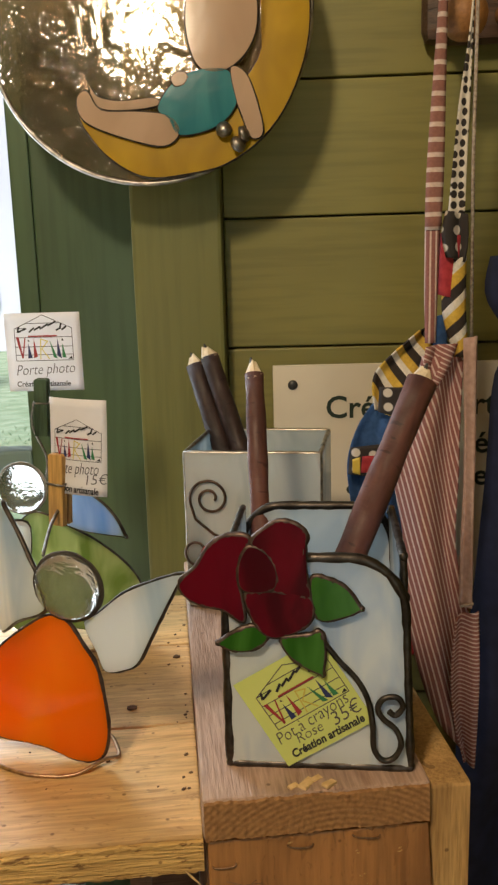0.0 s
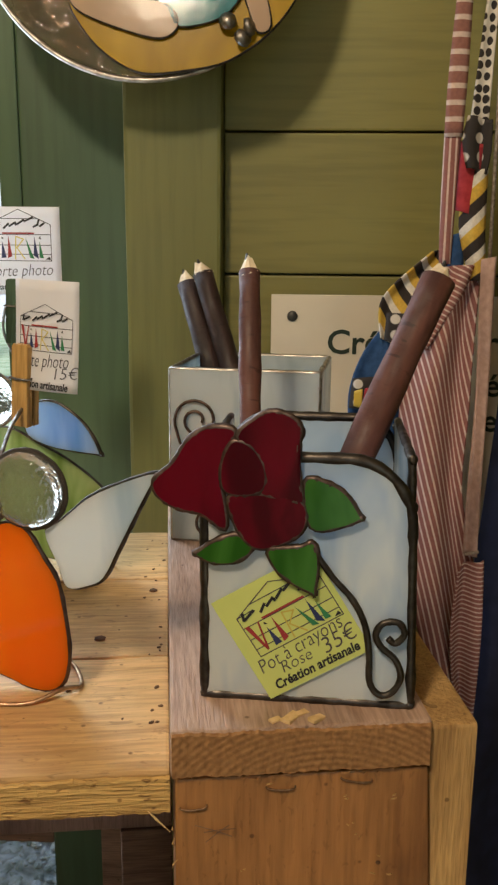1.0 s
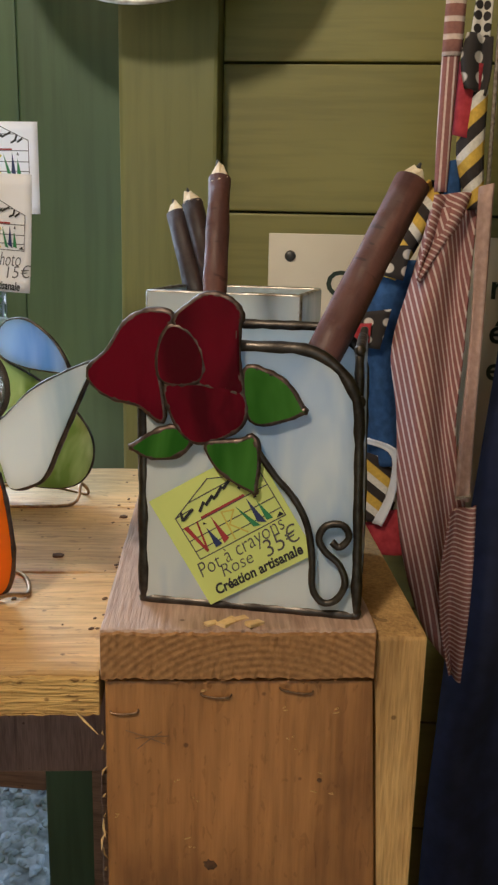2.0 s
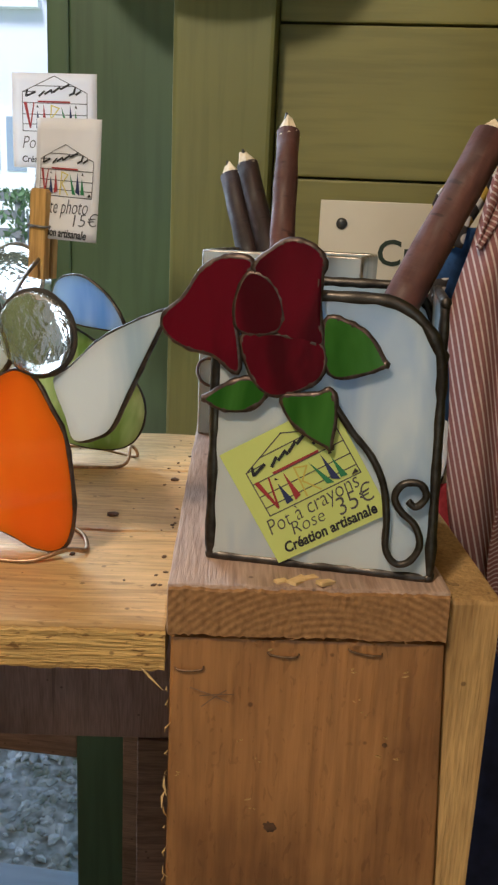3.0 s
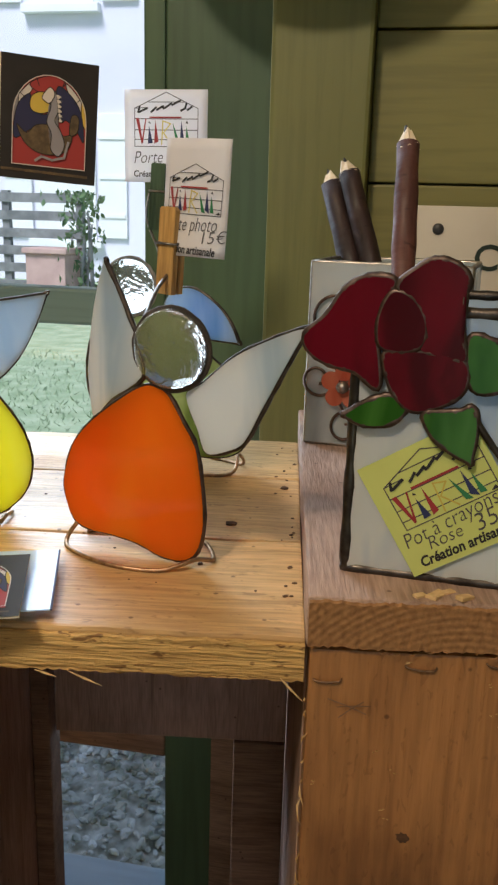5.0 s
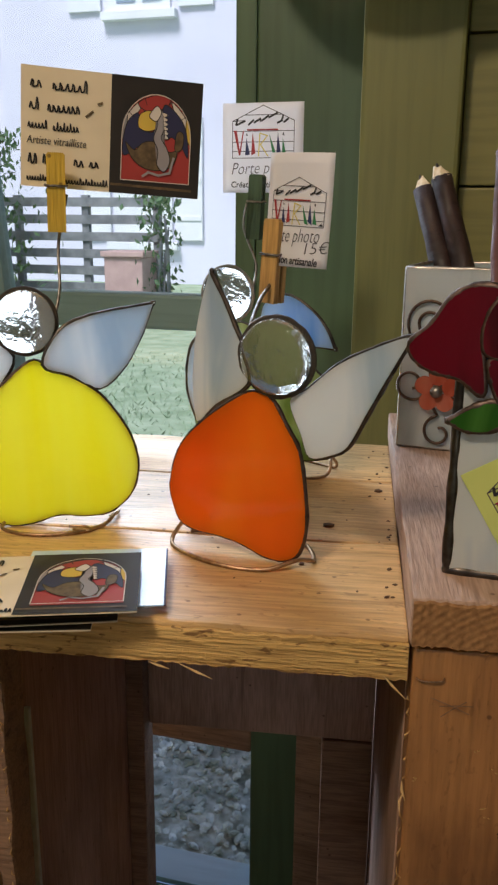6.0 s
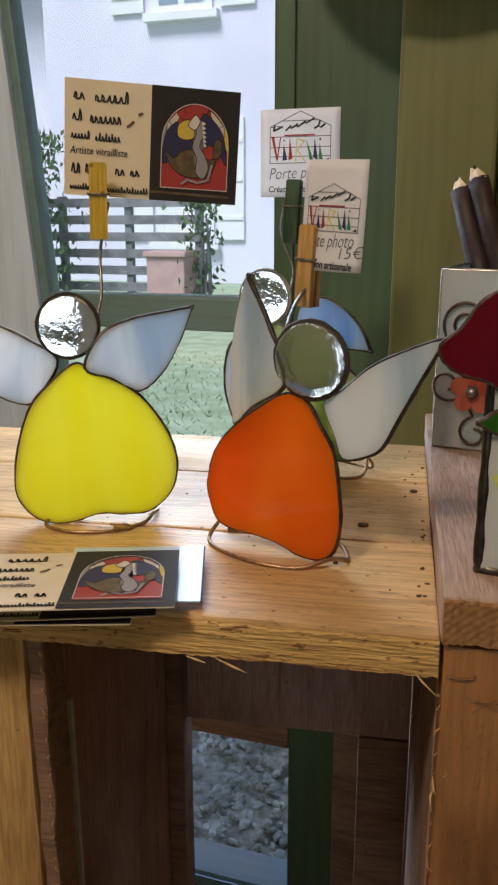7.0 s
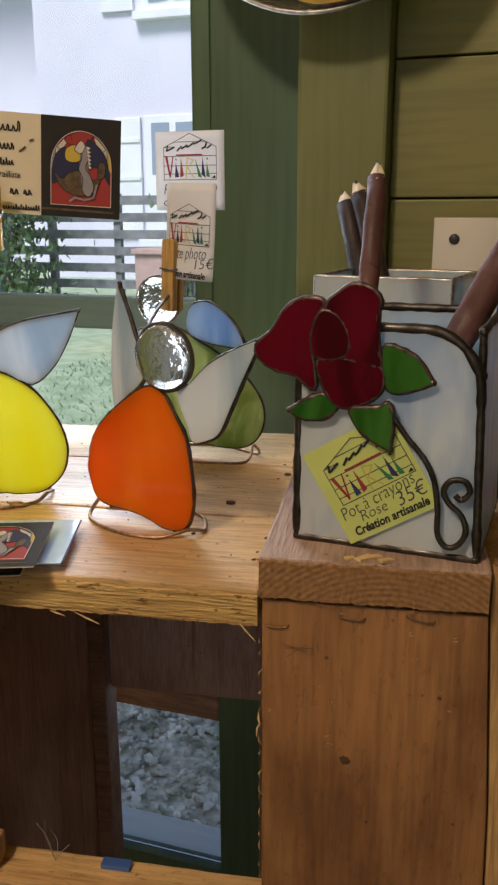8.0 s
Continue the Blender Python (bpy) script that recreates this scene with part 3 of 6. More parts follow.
def cloth(name, left, right, mat, parent, y0, folds=3, depth=0.006, n=26, k=14, label="", seed=0, uv_turn=0.0, drape=0.0):
    """Hanging cloth between two edges, each a list of (x, z) from top to bottom, folded in depth; carries its own surface measure."""
    bm = bmesh.new()
    uv = bm.loops.layers.uv.new("cloth")
    le = smooth_loop([(a, 0, b) for a, b in left], 8, False)
    ri = smooth_loop([(a, 0, b) for a, b in right], 8, False)

    def at(line, t):
        f = t * (len(line) - 1)
        i = min(int(f), len(line) - 2)
        return line[i].lerp(line[i + 1], f - i)
    grid = []
    for i in range(n + 1):
        t = i / n
        a, b = at(le, t), at(ri, t)
        row = []
        for j in range(k + 1):
            s = j / k
            q = a.lerp(b, s)
            wob = noise.noise(Vector((q.x * 14 + seed, 1.7 * seed, q.z * 7)))
            q.y = y0 + depth * math.sin(folds * math.pi * s + 1.6 * wob + seed) + 0.4 * depth * wob - drape * t
            row.append(bm.verts.new(q))
        grid.append(row)
    ct, st = math.cos(radians(uv_turn)), math.sin(radians(uv_turn))
    for i in range(n):
        for j in range(k):
            f = bm.faces.new((grid[i][j], grid[i + 1][j], grid[i + 1][j + 1], grid[i][j + 1]))
            for lp in f.loops:
                u, v = lp.vert.co.x, lp.vert.co.z
                lp[uv].uv = (u * ct + v * st, v * ct - u * st)
    ob = part(name, bm, mat, parent, label, smooth=True)
    thick = ob.modifiers.new("cloth thickness", "SOLIDIFY")
    thick.thickness = 0.0012
    return ob


# ---------------- the hut: walls, window, floor, ceiling ----------------
WALL_Y = 0.724
FLOOR_Z, CEIL_Z = -1.02, 1.25
HUT_W, HUT_E, HUT_S = -1.30, 1.25, -1.70


def structure(name, bm, mat, label, category):
    return tagged(part(name, bm, mat), label, category, "", "structure")


def plain_panel(name, x0, x1, y0, y1, z0, z1, mat, label, category):
    return structure(name, box(x0, x1, y0, y1, z0, z1), mat, label, category)


floor = plain_panel("floor", HUT_W - 0.1, HUT_E + 0.1, HUT_S - 0.1, 0.80, FLOOR_Z - 0.05, FLOOR_Z, "floor_wood", "brown wooden floor of the hut", "floor")
ceiling = plain_panel("ceiling", HUT_W - 0.1, HUT_E + 0.1, HUT_S - 0.1, 0.86, CEIL_Z, CEIL_Z + 0.05, "ceiling_wood", "pine board ceiling of the hut", "ceiling")
wall_east = plain_panel("wall_east", HUT_E, HUT_E + 0.06, HUT_S, 0.80, FLOOR_Z, CEIL_Z, "wall_green", "olive green board wall", "wall")
wall_west = plain_panel("wall_west", HUT_W - 0.06, HUT_W, HUT_S, 0.80, FLOOR_Z, CEIL_Z, "wall_green", "olive green board wall", "wall")
DOOR_W, DOOR_E, DOOR_TOP = -0.10, 0.80, 0.98
wall_south = plain_panel("wall_south", HUT_W, DOOR_W, HUT_S - 0.06, HUT_S, FLOOR_Z, CEIL_Z, "ceiling_wood", "pine board wall beside the open doorway", "wall")
plain_panel("wall_south_east", DOOR_E, HUT_E, HUT_S - 0.06, HUT_S, FLOOR_Z, CEIL_Z, "ceiling_wood", "pine board wall beside the open doorway", "wall")
plain_panel("wall_over_door", DOOR_W, DOOR_E, HUT_S - 0.06, HUT_S, DOOR_TOP, CEIL_Z, "ceiling_wood", "pine board wall over the open doorway", "wall")

# north wall: a backing with tongue-and-groove planks on it
wall_north = plain_panel("wall_north", -0.008, HUT_E, WALL_Y + 0.016, WALL_Y + 0.07, FLOOR_Z, CEIL_Z, "deep_green", "olive green painted wall of horizontal grooved planks", "wall")
PITCH = 0.1045
for k in range(-13, 12):
    z0 = 0.2765 + k * PITCH
    z1 = min(z0 + PITCH, CEIL_Z)
    if z1 - z0 < 0.02 or z0 < FLOOR_Z:
        continue
    b = box(-0.008, HUT_E, WALL_Y, WALL_Y + 0.0155, z0 + 0.0008, z1 - 0.0008, 0.0016)
    part("plank", b, "wall_green", wall_north)

corner_post = structure("corner_post", box(-0.080, -0.0085, 0.700, 0.80, FLOOR_Z, CEIL_Z, 0.003, 0.0006, 3, 30), "post_green", "olive green painted upright timber post", "post")
casing = structure("casing", box(-0.169, -0.0805, 0.742, 0.80, FLOOR_Z, CEIL_Z, 0.002), "deep_green", "deep green painted board beside the window", "trim")

structure("casing_foot", box(-0.122, -0.0815, 0.7335, 0.7415, FLOOR_Z, -0.30, 0.0015), "inner_wood", "dark brown board at the foot of the window casing", "trim")

# window: two panes one above the other between a right and a left stile
window_1 = thing("window_1", pose(0, 0, 0), "deep green wooden window with clear panes, closed", "window", "", "structure")
part("right_stile", box(-0.188, -0.1705, 0.746, 0.768, -0.3145, CEIL_Z, 0.002), "deep_green", window_1)
part("left_stile", box(-0.0105, -0.001, 0.746, 0.768, -0.56, CEIL_Z - 0.02, 0.002), "rail_green", window_1, "grey-green leaning stile of the window", pose(-0.4012, 0, 0, 0, -4.75, 0))
part("transom", box(-0.4155, -0.1885, 0.7475, 0.775, 0.052, 0.083, 0.003), "rail_green", window_1)
part("lower_rail", box(-0.4155, -0.1705, 0.748, 0.768, -0.362, -0.315, 0.002), "inner_wood", window_1, "brown wooden cross rail")
part("bottom_rail", box(-0.4155, -0.1705, 0.745, 0.768, -0.60, -0.552, 0.002), "deep_green", window_1)
part("sill", box(-0.4155, -0.1705, 0.769, 0.865, -0.625, -0.601, 0.002), "sill_white", window_1, "pale grey painted outer sill")
for z0, z1 in ((0.083, CEIL_Z), (-0.314, 0.052), (-0.5515, -0.3625)):
    g = part("pane", box(-0.4155 if z0 < 0 else -0.50, -0.1885 if z0 > -0.35 else -0.1705, 0.757, 0.760, z0, z1), "pane", window_1)
    g.visible_shadow = False
structure("wall_under_window", box(HUT_W, -0.1705, 0.745, 0.80, FLOOR_Z, -0.601), "wall_green", "olive green wall below the window", "wall")
structure("wall_west_of_window", sheet([(HUT_W, -0.600), (-0.3625, -0.600), (-0.516, CEIL_Z), (HUT_W, CEIL_Z)], 0.026, 0.742), "white_paint", "white painted board beside the window", "wall")

# ---------------- outside ----------------
def ground_sheet():
    bm = bmesh.new()
    xs = [-300, -60, -20] + [-9 + 0.6 * i for i in range(26)] + [12, 60, 300]
    ys = [-300, -40, 0.9] + [0.9 + 0.5 * i for i in range(1, 34)] + [24, 60, 400]
    g = [[bm.verts.new((x, y, FLOOR_Z - 0.10 + 0.03 * noise.noise(Vector((x, y, 0)) * 0.7))) for x in xs] for y in ys]
    for a, b in zip(g, g[1:]):
        for i in range(len(xs) - 1):
            bm.faces.new((a[i], a[i + 1], b[i + 1], b[i]))
    return bm


ground = structure("ground", ground_sheet(), "grass", "green lawn outside the hut", "ground")


def stony_strip():
    bm = bmesh.new()
    n = 26
    g = [[bm.verts.new((-2.4 + 2.6 * i / n, 0.83 + 1.35 * j / n, FLOOR_Z - 0.055 + 0.03 * noise.noise(Vector((i, j, 3)) * 0.35))) for i in range(n + 1)] for j in range(n + 1)]
    for a, b in zip(g, g[1:]):
        for i in range(n):
            bm.faces.new((a[i], a[i + 1], b[i + 1], b[i]))
    return bm


structure("earth_strip", stony_strip(), "earth", "dark stony earth along the hut", "ground")


def scatter_pebbles(count, seed, x0, x1, y0, y1, small, large):
    rng = random.Random(seed)
    ball = bmesh.new()
    bmesh.ops.create_icosphere(ball, subdivisions=1, radius=1.0)
    shape = [v.co.copy() for v in ball.verts]
    sides = [[v.index for v in f.verts] for f in ball.faces]
    ball.free()
    verts, faces = [], []
    for _ in range(count):
        r = rng.uniform(small, large)
        m = pose(rng.uniform(x0, x1), rng.uniform(y0, y1), FLOOR_Z - 0.045 + r * 0.2, rng.uniform(0, 40), rng.uniform(0, 40), rng.uniform(0, 360))
        m = m @ Matrix.Diagonal((r, r * rng.uniform(0.6, 1), r * rng.uniform(0.35, 0.7), 1))
        start = len(verts)
        verts += [m @ (v * rng.uniform(0.78, 1.15)) for v in shape]
        faces += [[start + q for q in f] for f in sides]
    mesh = bpy.data.meshes.new("pebbles")
    mesh.from_pydata(verts, [], faces)
    return mesh


tagged(put("pebbles", scatter_pebbles(5200, 5, -1.3, 0.0, 0.92, 2.1, 0.003, 0.016), "pebble"), "pale pebbles and dead leaves on dark earth", "pebbles", "", "stuff")


def blades(count, seed):
    rng = random.Random(seed)
    bm = bmesh.new()
    for _ in range(count):
        x, y = rng.uniform(-3.6, 0.4), 1.5 + 6.0 * rng.random() ** 1.7
        if y < 2.1 and rng.random() < 0.75:
            continue
        h, a = rng.uniform(0.02, 0.05), rng.uniform(0, math.tau)
        w = rng.uniform(0.004, 0.010)
        p = Vector((x, y, FLOOR_Z - 0.09))
        s = Vector((math.cos(a), math.sin(a), 0)) * w
        tip = p + Vector((rng.uniform(-0.04, 0.04), rng.uniform(-0.04, 0.04), h))
        bm.faces.new([bm.verts.new(q) for q in (p - s, p + s, tip)])
    return bm


tagged(part("grass_blades", blades(9000, 8), "grass"), "blades of green grass on the lawn", "grass", "", "stuff")


def house():
    h = thing("house", pose(0, 16.0, FLOOR_Z - 0.1), "white rendered house with white shutters across the lawn", "house")
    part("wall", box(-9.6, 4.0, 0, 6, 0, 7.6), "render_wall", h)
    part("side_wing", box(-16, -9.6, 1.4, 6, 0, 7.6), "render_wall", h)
    part("roof", box(-16.3, 4.3, -0.4, 6.4, 7.6, 8.0), "roof_tile", h, "reddish tiled roof")
    for x, z, tall, out, wide in ((-6.60, 5.1, 1.42, 1.12, 0.34), (-6.62, 0.90, 2.18, 0.97, 0.28), (-2.6, 5.1, 1.42, 1.12, 0.34), (-2.6, 0.90, 2.18, 0.97, 0.28)):
        w = part("window", box(x - 0.62, x + 0.62, -0.06, 0.02, z - 0.08, z + tall + 0.08, 0.01), "shutter_white", h, "white window surround")
        part("sill", box(x - 0.75, x + 0.75, -0.18, 0.0, z - 0.24, z - 0.09, 0.01), "shutter_white", w)
        for i in (-1, 1):
            for low, high in ((0.06, tall * 0.47), (tall * 0.53, tall - 0.06))[1 if tall > 2 else 0:]:
                part("glass", box(x + i * 0.26 - 0.19, x + i * 0.26 + 0.19, -0.075, -0.062, z + low, z + high), "dark_pane", w, "blue grey pane")
        for i in (-1, 1):
            s = part("shutter", box(x + i * out - wide, x + i * out + wide, -0.07, -0.005, z - 0.05, z + tall + 0.05, 0.01), "shutter_white", h, "white closed-back shutter")
            for q in (0.17, 0.50, 0.83):
                part("batten", box(x + i * out - wide + 0.02, x + i * out + wide - 0.02, -0.095, -0.0705, z + tall * q - 0.04, z + tall * q + 0.04, 0.006), "shutter_white", s)


house()


def slat_fence():
    f = thing("slat_fence", pose(0, 10.5, FLOOR_Z - 0.1), "weathered grey slatted wooden garden fence", "fence")
    top = 1.52
    for i in range(5):
        x = -8.25 + i * 1.02
        part("post", box(x - 0.05, x + 0.05, 0.03, 0.12, 0, top + 0.04, 0.006), "fence_wood", f)
    for k in range(7):
        z = 0.08 + k * 0.222
        part("slat", box(-8.3, -4.12, 0, 0.028, z, z + 0.118, 0.004), "fence_wood", f)


slat_fence()


def hedge(name, cx, cy, wide, high, seed, count, label):
    h = thing(name, pose(cx, cy, FLOOR_Z - 0.1), label, "bush")
    rng = random.Random(seed)
    for _ in range(5):
        a = (rng.uniform(-0.12, 0.12), rng.uniform(-0.1, 0.1), 0)
        b = (a[0] + rng.uniform(-0.4, 0.4) * wide, rng.uniform(-0.2, 0.2), high * rng.uniform(0.6, 0.85))
        mid = tuple((p + q) / 2 + rng.uniform(-0.05, 0.05) for p, q in zip(a, b))
        part("stem", tube(smooth_loop([a, mid, b], 5, False), 0.02, False, 6, 0.2, 1, 0.4), "fence_wood", h)
    bm = bmesh.new()
    for _ in range(count):
        c = Vector((rng.gauss(0, 0.42) * wide, rng.gauss(0, 0.28), high * (0.5 + 0.46 * math.sin(rng.uniform(-1.4, 1.57)))))
        r = rng.uniform(0.03, 0.07)
        q = Euler((rng.uniform(0, 6), rng.uniform(0, 6), rng.uniform(0, 6))).to_matrix()
        bm.faces.new([bm.verts.new(c + q @ Vector(v)) for v in ((-r, 0, 0), (0, -r * 0.5, 0.01), (r, 0, 0), (0, r * 0.5, 0.01))])
    part("foliage", bm, "leaf", h)


hedge("shrub", -6.45, 9.7, 0.85, 2.4, 3, 3600, "dark green leafy shrub by the fence")
hedge("shrub", -4.05, 10.3, 0.24, 1.6, 4, 420, "slim green shrub at the end of the fence")
hedge("shrub", -7.6, 11.2, 0.5, 1.7, 6, 900, "green shrub behind the slatted fence")


def planter():
    p = thing("planter", pose(-4.34, 10.05, FLOOR_Z - 0.1), "pinkish square planter box on the lawn", "planter")
    part("tub", box(-0.26, 0.26, -0.24, 0.24, 0, 0.80, 0.02), "planter_clay", p)
    part("rim", box(-0.29, 0.29, -0.28, 0.28, 0.801, 0.87, 0.015), "planter_clay", p)


planter()

# ---------------- the crate ----------------
CRATE = pose(0, 0.341, 0, 0, 0, 8)
BACK = 0.285


def crate():
    c = thing("wooden_crate", CRATE, "sawn pine crate shelf with a raised end under the window", "crate")
    for i, (y0, y1) in enumerate(((0.0005, 0.0905), (0.092, 0.187), (0.1885, 0.272))):
        part("shelf_plank", box(-0.42, -0.0002, y0, y1, -0.0165, 0.0, 0.0016, 0.0006, i, 40), "pine", c, "yellowish sawn pine board with small knots")
    part("shelf_edge", ragged(-0.42, -0.0002, -0.0018, 0.0, -0.0170, -0.0020, 190, 0.0007, 9), "pine_rough", c, "rough splintered sawn edge")
    part("raised_top", box(0.0, 0.0985, -0.001, 0.300, -0.0025, 0.0165, 0.0014, 0.0006, 4, 30), "worn_top", c, "worn greyish pine board")
    part("raised_top_end", ragged(0.0006, 0.0980, -0.0024, -0.0011, -0.0024, 0.0153, 70, 0.0006, 4), "end_grain", c, "sawn end grain")
    part("front_board", slab([(0.0015, FLOOR_Z), (0.112, FLOOR_Z), (0.1075, -0.20), (0.1045, -0.10), (0.0985, -0.0042), (0.0015, -0.0042)], 0.0, 0.018, 0.0012), "front_wood", c, "brown upright board with staples")
    part("left_cheek", box(0.0008, 0.016, 0.0185, 0.300, FLOOR_Z, -0.0035, 0.001), "dark_wood", c)
    part("side_board", slab([(0.1128, FLOOR_Z), (0.1245, FLOOR_Z), (0.1180, -0.10), (0.1180, 0.0125), (0.0992, 0.0125), (0.0995, -0.0042), (0.1053, -0.10), (0.1083, -0.20)], 0.0015, 0.300, 0.0018), "side_wood", c, "pale pine side board")
    part("outer_upright", box(-0.205, -0.168, 0.0005, 0.024, FLOOR_Z, -0.0172, 0.002, 0.0008, 7, 40), "side_wood", c, "pale pine upright")
    part("bark_edge", box(-0.1678, -0.160, 0.002, 0.022, FLOOR_Z, -0.0172, 0.002, 0.0014, 8, 60), "inner_wood", c, "rough brown bark edge")
    part("inner_side", box(-0.205, -0.186, 0.0245, 0.0745, FLOOR_Z, -0.0172, 0.001), "dark_wood", c)
    part("inner_side", box(-0.205, -0.186, 0.0800, BACK - 0.002, FLOOR_Z, -0.0172, 0.001), "dark_wood", c)
    # added strip; its pale colour stands in for light on the board's end
    part("board_edge", box(-0.1859, -0.1826, 0.0765, 0.0798, FLOOR_Z, -0.096, 0.0006), "sill_white", c, "pale strip standing in for the lit edge of an inner board")
    part("corner_batten", box(-0.1855, -0.172, BACK - 0.030, BACK - 0.002, FLOOR_Z, -0.0172, 0.002), "inner_wood", c, "brown corner batten")
    part("back_board", box(-0.1715, 0.0, BACK - 0.016, BACK, -0.230, -0.0172, 0.0015), "dark_wood", c)
    part("back_upright", box(-0.038, 0.0, BACK - 0.018, BACK - 0.002, FLOOR_Z, -0.2305, 0.0015), "inner_wood", c, "dark brown rear upright")
    part("lower_rail", box(-0.42, 0.0, 0.0010, 0.026, -0.205, -0.1775, 0.0016, 0.0006, 11, 40), "pine", c, "lower pine cross rail")
    for x, z, r, flat in ((0.0400, -0.0815, 0.0036, 0.70), (0.0805, -0.0452, 0.0014, 0.9)):
        k = bmesh.new()
        rim = [k.verts.new((r * q * math.cos(g), 0, r * flat * q * math.sin(g))) for q, g in ((0.75 + 0.4 * noise.noise(Vector((n, r * 900, 0)) * 0.8), math.tau * n / 18) for n in range(18))]
        mid = k.verts.new((0, -0.0004, 0))
        for n in range(18):
            k.faces.new((rim[n], rim[(n + 1) % 18], mid))
        part("knot", k, "knot_wood", c, "dark brown knot", pose(x, -0.0003, z, 0, 25, 0), True)
    for x, z, w, a in ((0.0160, -0.0262, 0.015, -22), (0.0175, -0.0275, 0.011, 38), (0.0185, -0.0262, 0.012, 4)):
        strokes("pencil_mark", [[(x - w / 2 * math.cos(radians(a)), z - w / 2 * math.sin(radians(a))), (x, z + 0.0003), (x + w / 2 * math.cos(radians(a)), z + w / 2 * math.sin(radians(a)))]], 0.0004, "inner_wood", c, -0.0010)
    rng = random.Random(21)
    for x, z, w in ((0.031, -0.0700, 0.004), (0.0335, -0.0735, 0.003), (0.0690, -0.0275, 0.003), (0.0720, -0.0330, 0.002), (0.0785, -0.0500, 0.004), (0.0850, -0.0518, 0.004), (0.0805, -0.0420, 0.002), (0.0660, -0.0160, 0.004), (0.0370, -0.0085, 0.005), (0.0860, -0.0165, 0.005), (0.0045, -0.0600, 0.003), (0.0270, -0.0450, 0.002), (0.0345, -0.0530, 0.0025)):
        for _ in range(2):
            q, l = rng.uniform(-35, 35), w * rng.uniform(0.5, 1.0)
            part("torn_fibre", tube([(-l / 2, 0.0004, 0), (0, -0.0003, 0.0002), (l / 2, 0.0004, 0)], 0.0003, False, 5, 0.3, 3, 0.3), "side_wood", c, "", pose(x + rng.uniform(-0.001, 0.001), 0.0, z + rng.uniform(-0.001, 0.001), 0, q, 0))
    for k in range(16):
        # ragged lip under the upper board
        x = 0.003 + 0.0058 * k + rng.uniform(-0.001, 0.001)
        l = rng.uniform(0.0012, 0.0042)
        part("torn_fibre", tube([(-l / 2, 0.0, 0), (0, -0.0006, -rng.uniform(0, 0.0005)), (l / 2, 0.0, 0.0002)], 0.00032, False, 5, 0.3, k, 0.4), "front_wood", c, "", pose(x, -0.0016, -0.0028 + 0.0012 * math.sin(k * 0.9), 0, rng.uniform(-12, 12), 0))
    for k in range(24):
        # frayed left edge of the upright and of the bark strip
        for x0, y0 in ((0.0012, -0.0004), (-0.1605, 0.0015)):
            l, z0 = rng.uniform(0.002, 0.007), -0.02 - 0.0085 * k - rng.uniform(0, 0.006)
            part("torn_fibre", tube([(0, 0, -l / 2), (-0.0007, -0.0008, 0), (rng.uniform(-0.0012, 0.0006), -0.0006, l / 2)], 0.00035, False, 5, 0.3, k, 0.3), "side_wood", c, "", pose(x0, y0, z0, 0, rng.uniform(-25, 25), 0))
    # bent staples driven into the front
    for x, z, w, a in ((0.0085, -0.0165, 0.010, -2), (0.0415, -0.0100, 0.011, 3), (0.0705, -0.0082, 0.012, 8)):
        line = smooth_loop([(-w / 2, 0.0008, 0.0006), (-w / 2 + 0.0006, -0.0008, 0.0002), (0, -0.0011, -0.0003), (w / 2 - 0.0006, -0.0008, 0.0001), (w / 2, 0.0008, 0.0012)], 4, False)
        part("staple", tube(line, 0.0004, False, 6), "staple_metal", c, "rusty bent staple", pose(x, 0, z, 0, a, 0), True)
    for x, z, s, a in ((-0.086, -0.0172, 0.014, 14), (-0.098, -0.0174, 0.009, 2), (-0.010, -0.014, 0.013, 42), (0.0004, -0.060, 0.006, 78), (0.0008, -0.066, 0.005, 100)):
        line = [(0, 0, 0), (s * 0.5, -0.001, -0.0006), (s, -0.0035, 0.0)]
        part("splinter", tube(line, 0.00045, False, 5, 0.2, 2, 0.25), "straw", c, "pale splinter", pose(x, -0.0012, z, 0, a, 0))
    for x, y, r in ((0.046, 0.004, 0.0042), (0.054, 0.0012, 0.0034), (0.0395, 0.0032, 0.0028), (0.050, 0.0065, 0.0030)):
        b = box(-r, r, -r * 0.5, r * 0.5, 0, 0.0014, 0.0003, 0.0022, int(r * 50000), 5)
        part("chip", b, "straw", c, "pale split wood chip", pose(x, y, 0.0161, 3, 4, 10 + r * 9000))
    return c


def crumbs():
    rng = random.Random(12)
    bm = bmesh.new()
    spots = [(-0.032, 0.507, 0.0022), (-0.049, 0.445, 0.0026), (-0.012, 0.372, 0.0011), (-0.010, 0.385, 0.0010), (-0.052, 0.395, 0.0012), (-0.062, 0.398, 0.0012), (-0.014, 0.40, 0.0012), (-0.033, 0.555, 0.0010)]
    spots += [(rng.uniform(-0.20, -0.006), rng.uniform(0.36, 0.60), rng.uniform(0.0003, 0.0007)) for _ in range(45)]
    spots += [(-0.004 - 0.14 * (y - 0.341) - rng.random() ** 2 * 0.012, y, rng.uniform(0.0004, 0.0010)) for y in (rng.uniform(0.35, 0.60) for _ in range(18))]
    for x, y, r in spots:
        made = bmesh.ops.create_icosphere(bm, subdivisions=1, radius=r, matrix=pose(x, y, r * 0.25, 0, 0, rng.uniform(0, 90)) @ Matrix.Diagonal((1.3, 1, 0.5, 1)))
        for v in made["verts"]:
            v.co += noise.noise_vector(v.co * 900) * r * 0.3
    tagged(part("crumbs", bm, "crumb"), "dark crumbs and sawdust on the pine shelf", "crumbs", "", "stuff")


crate()
crumbs()
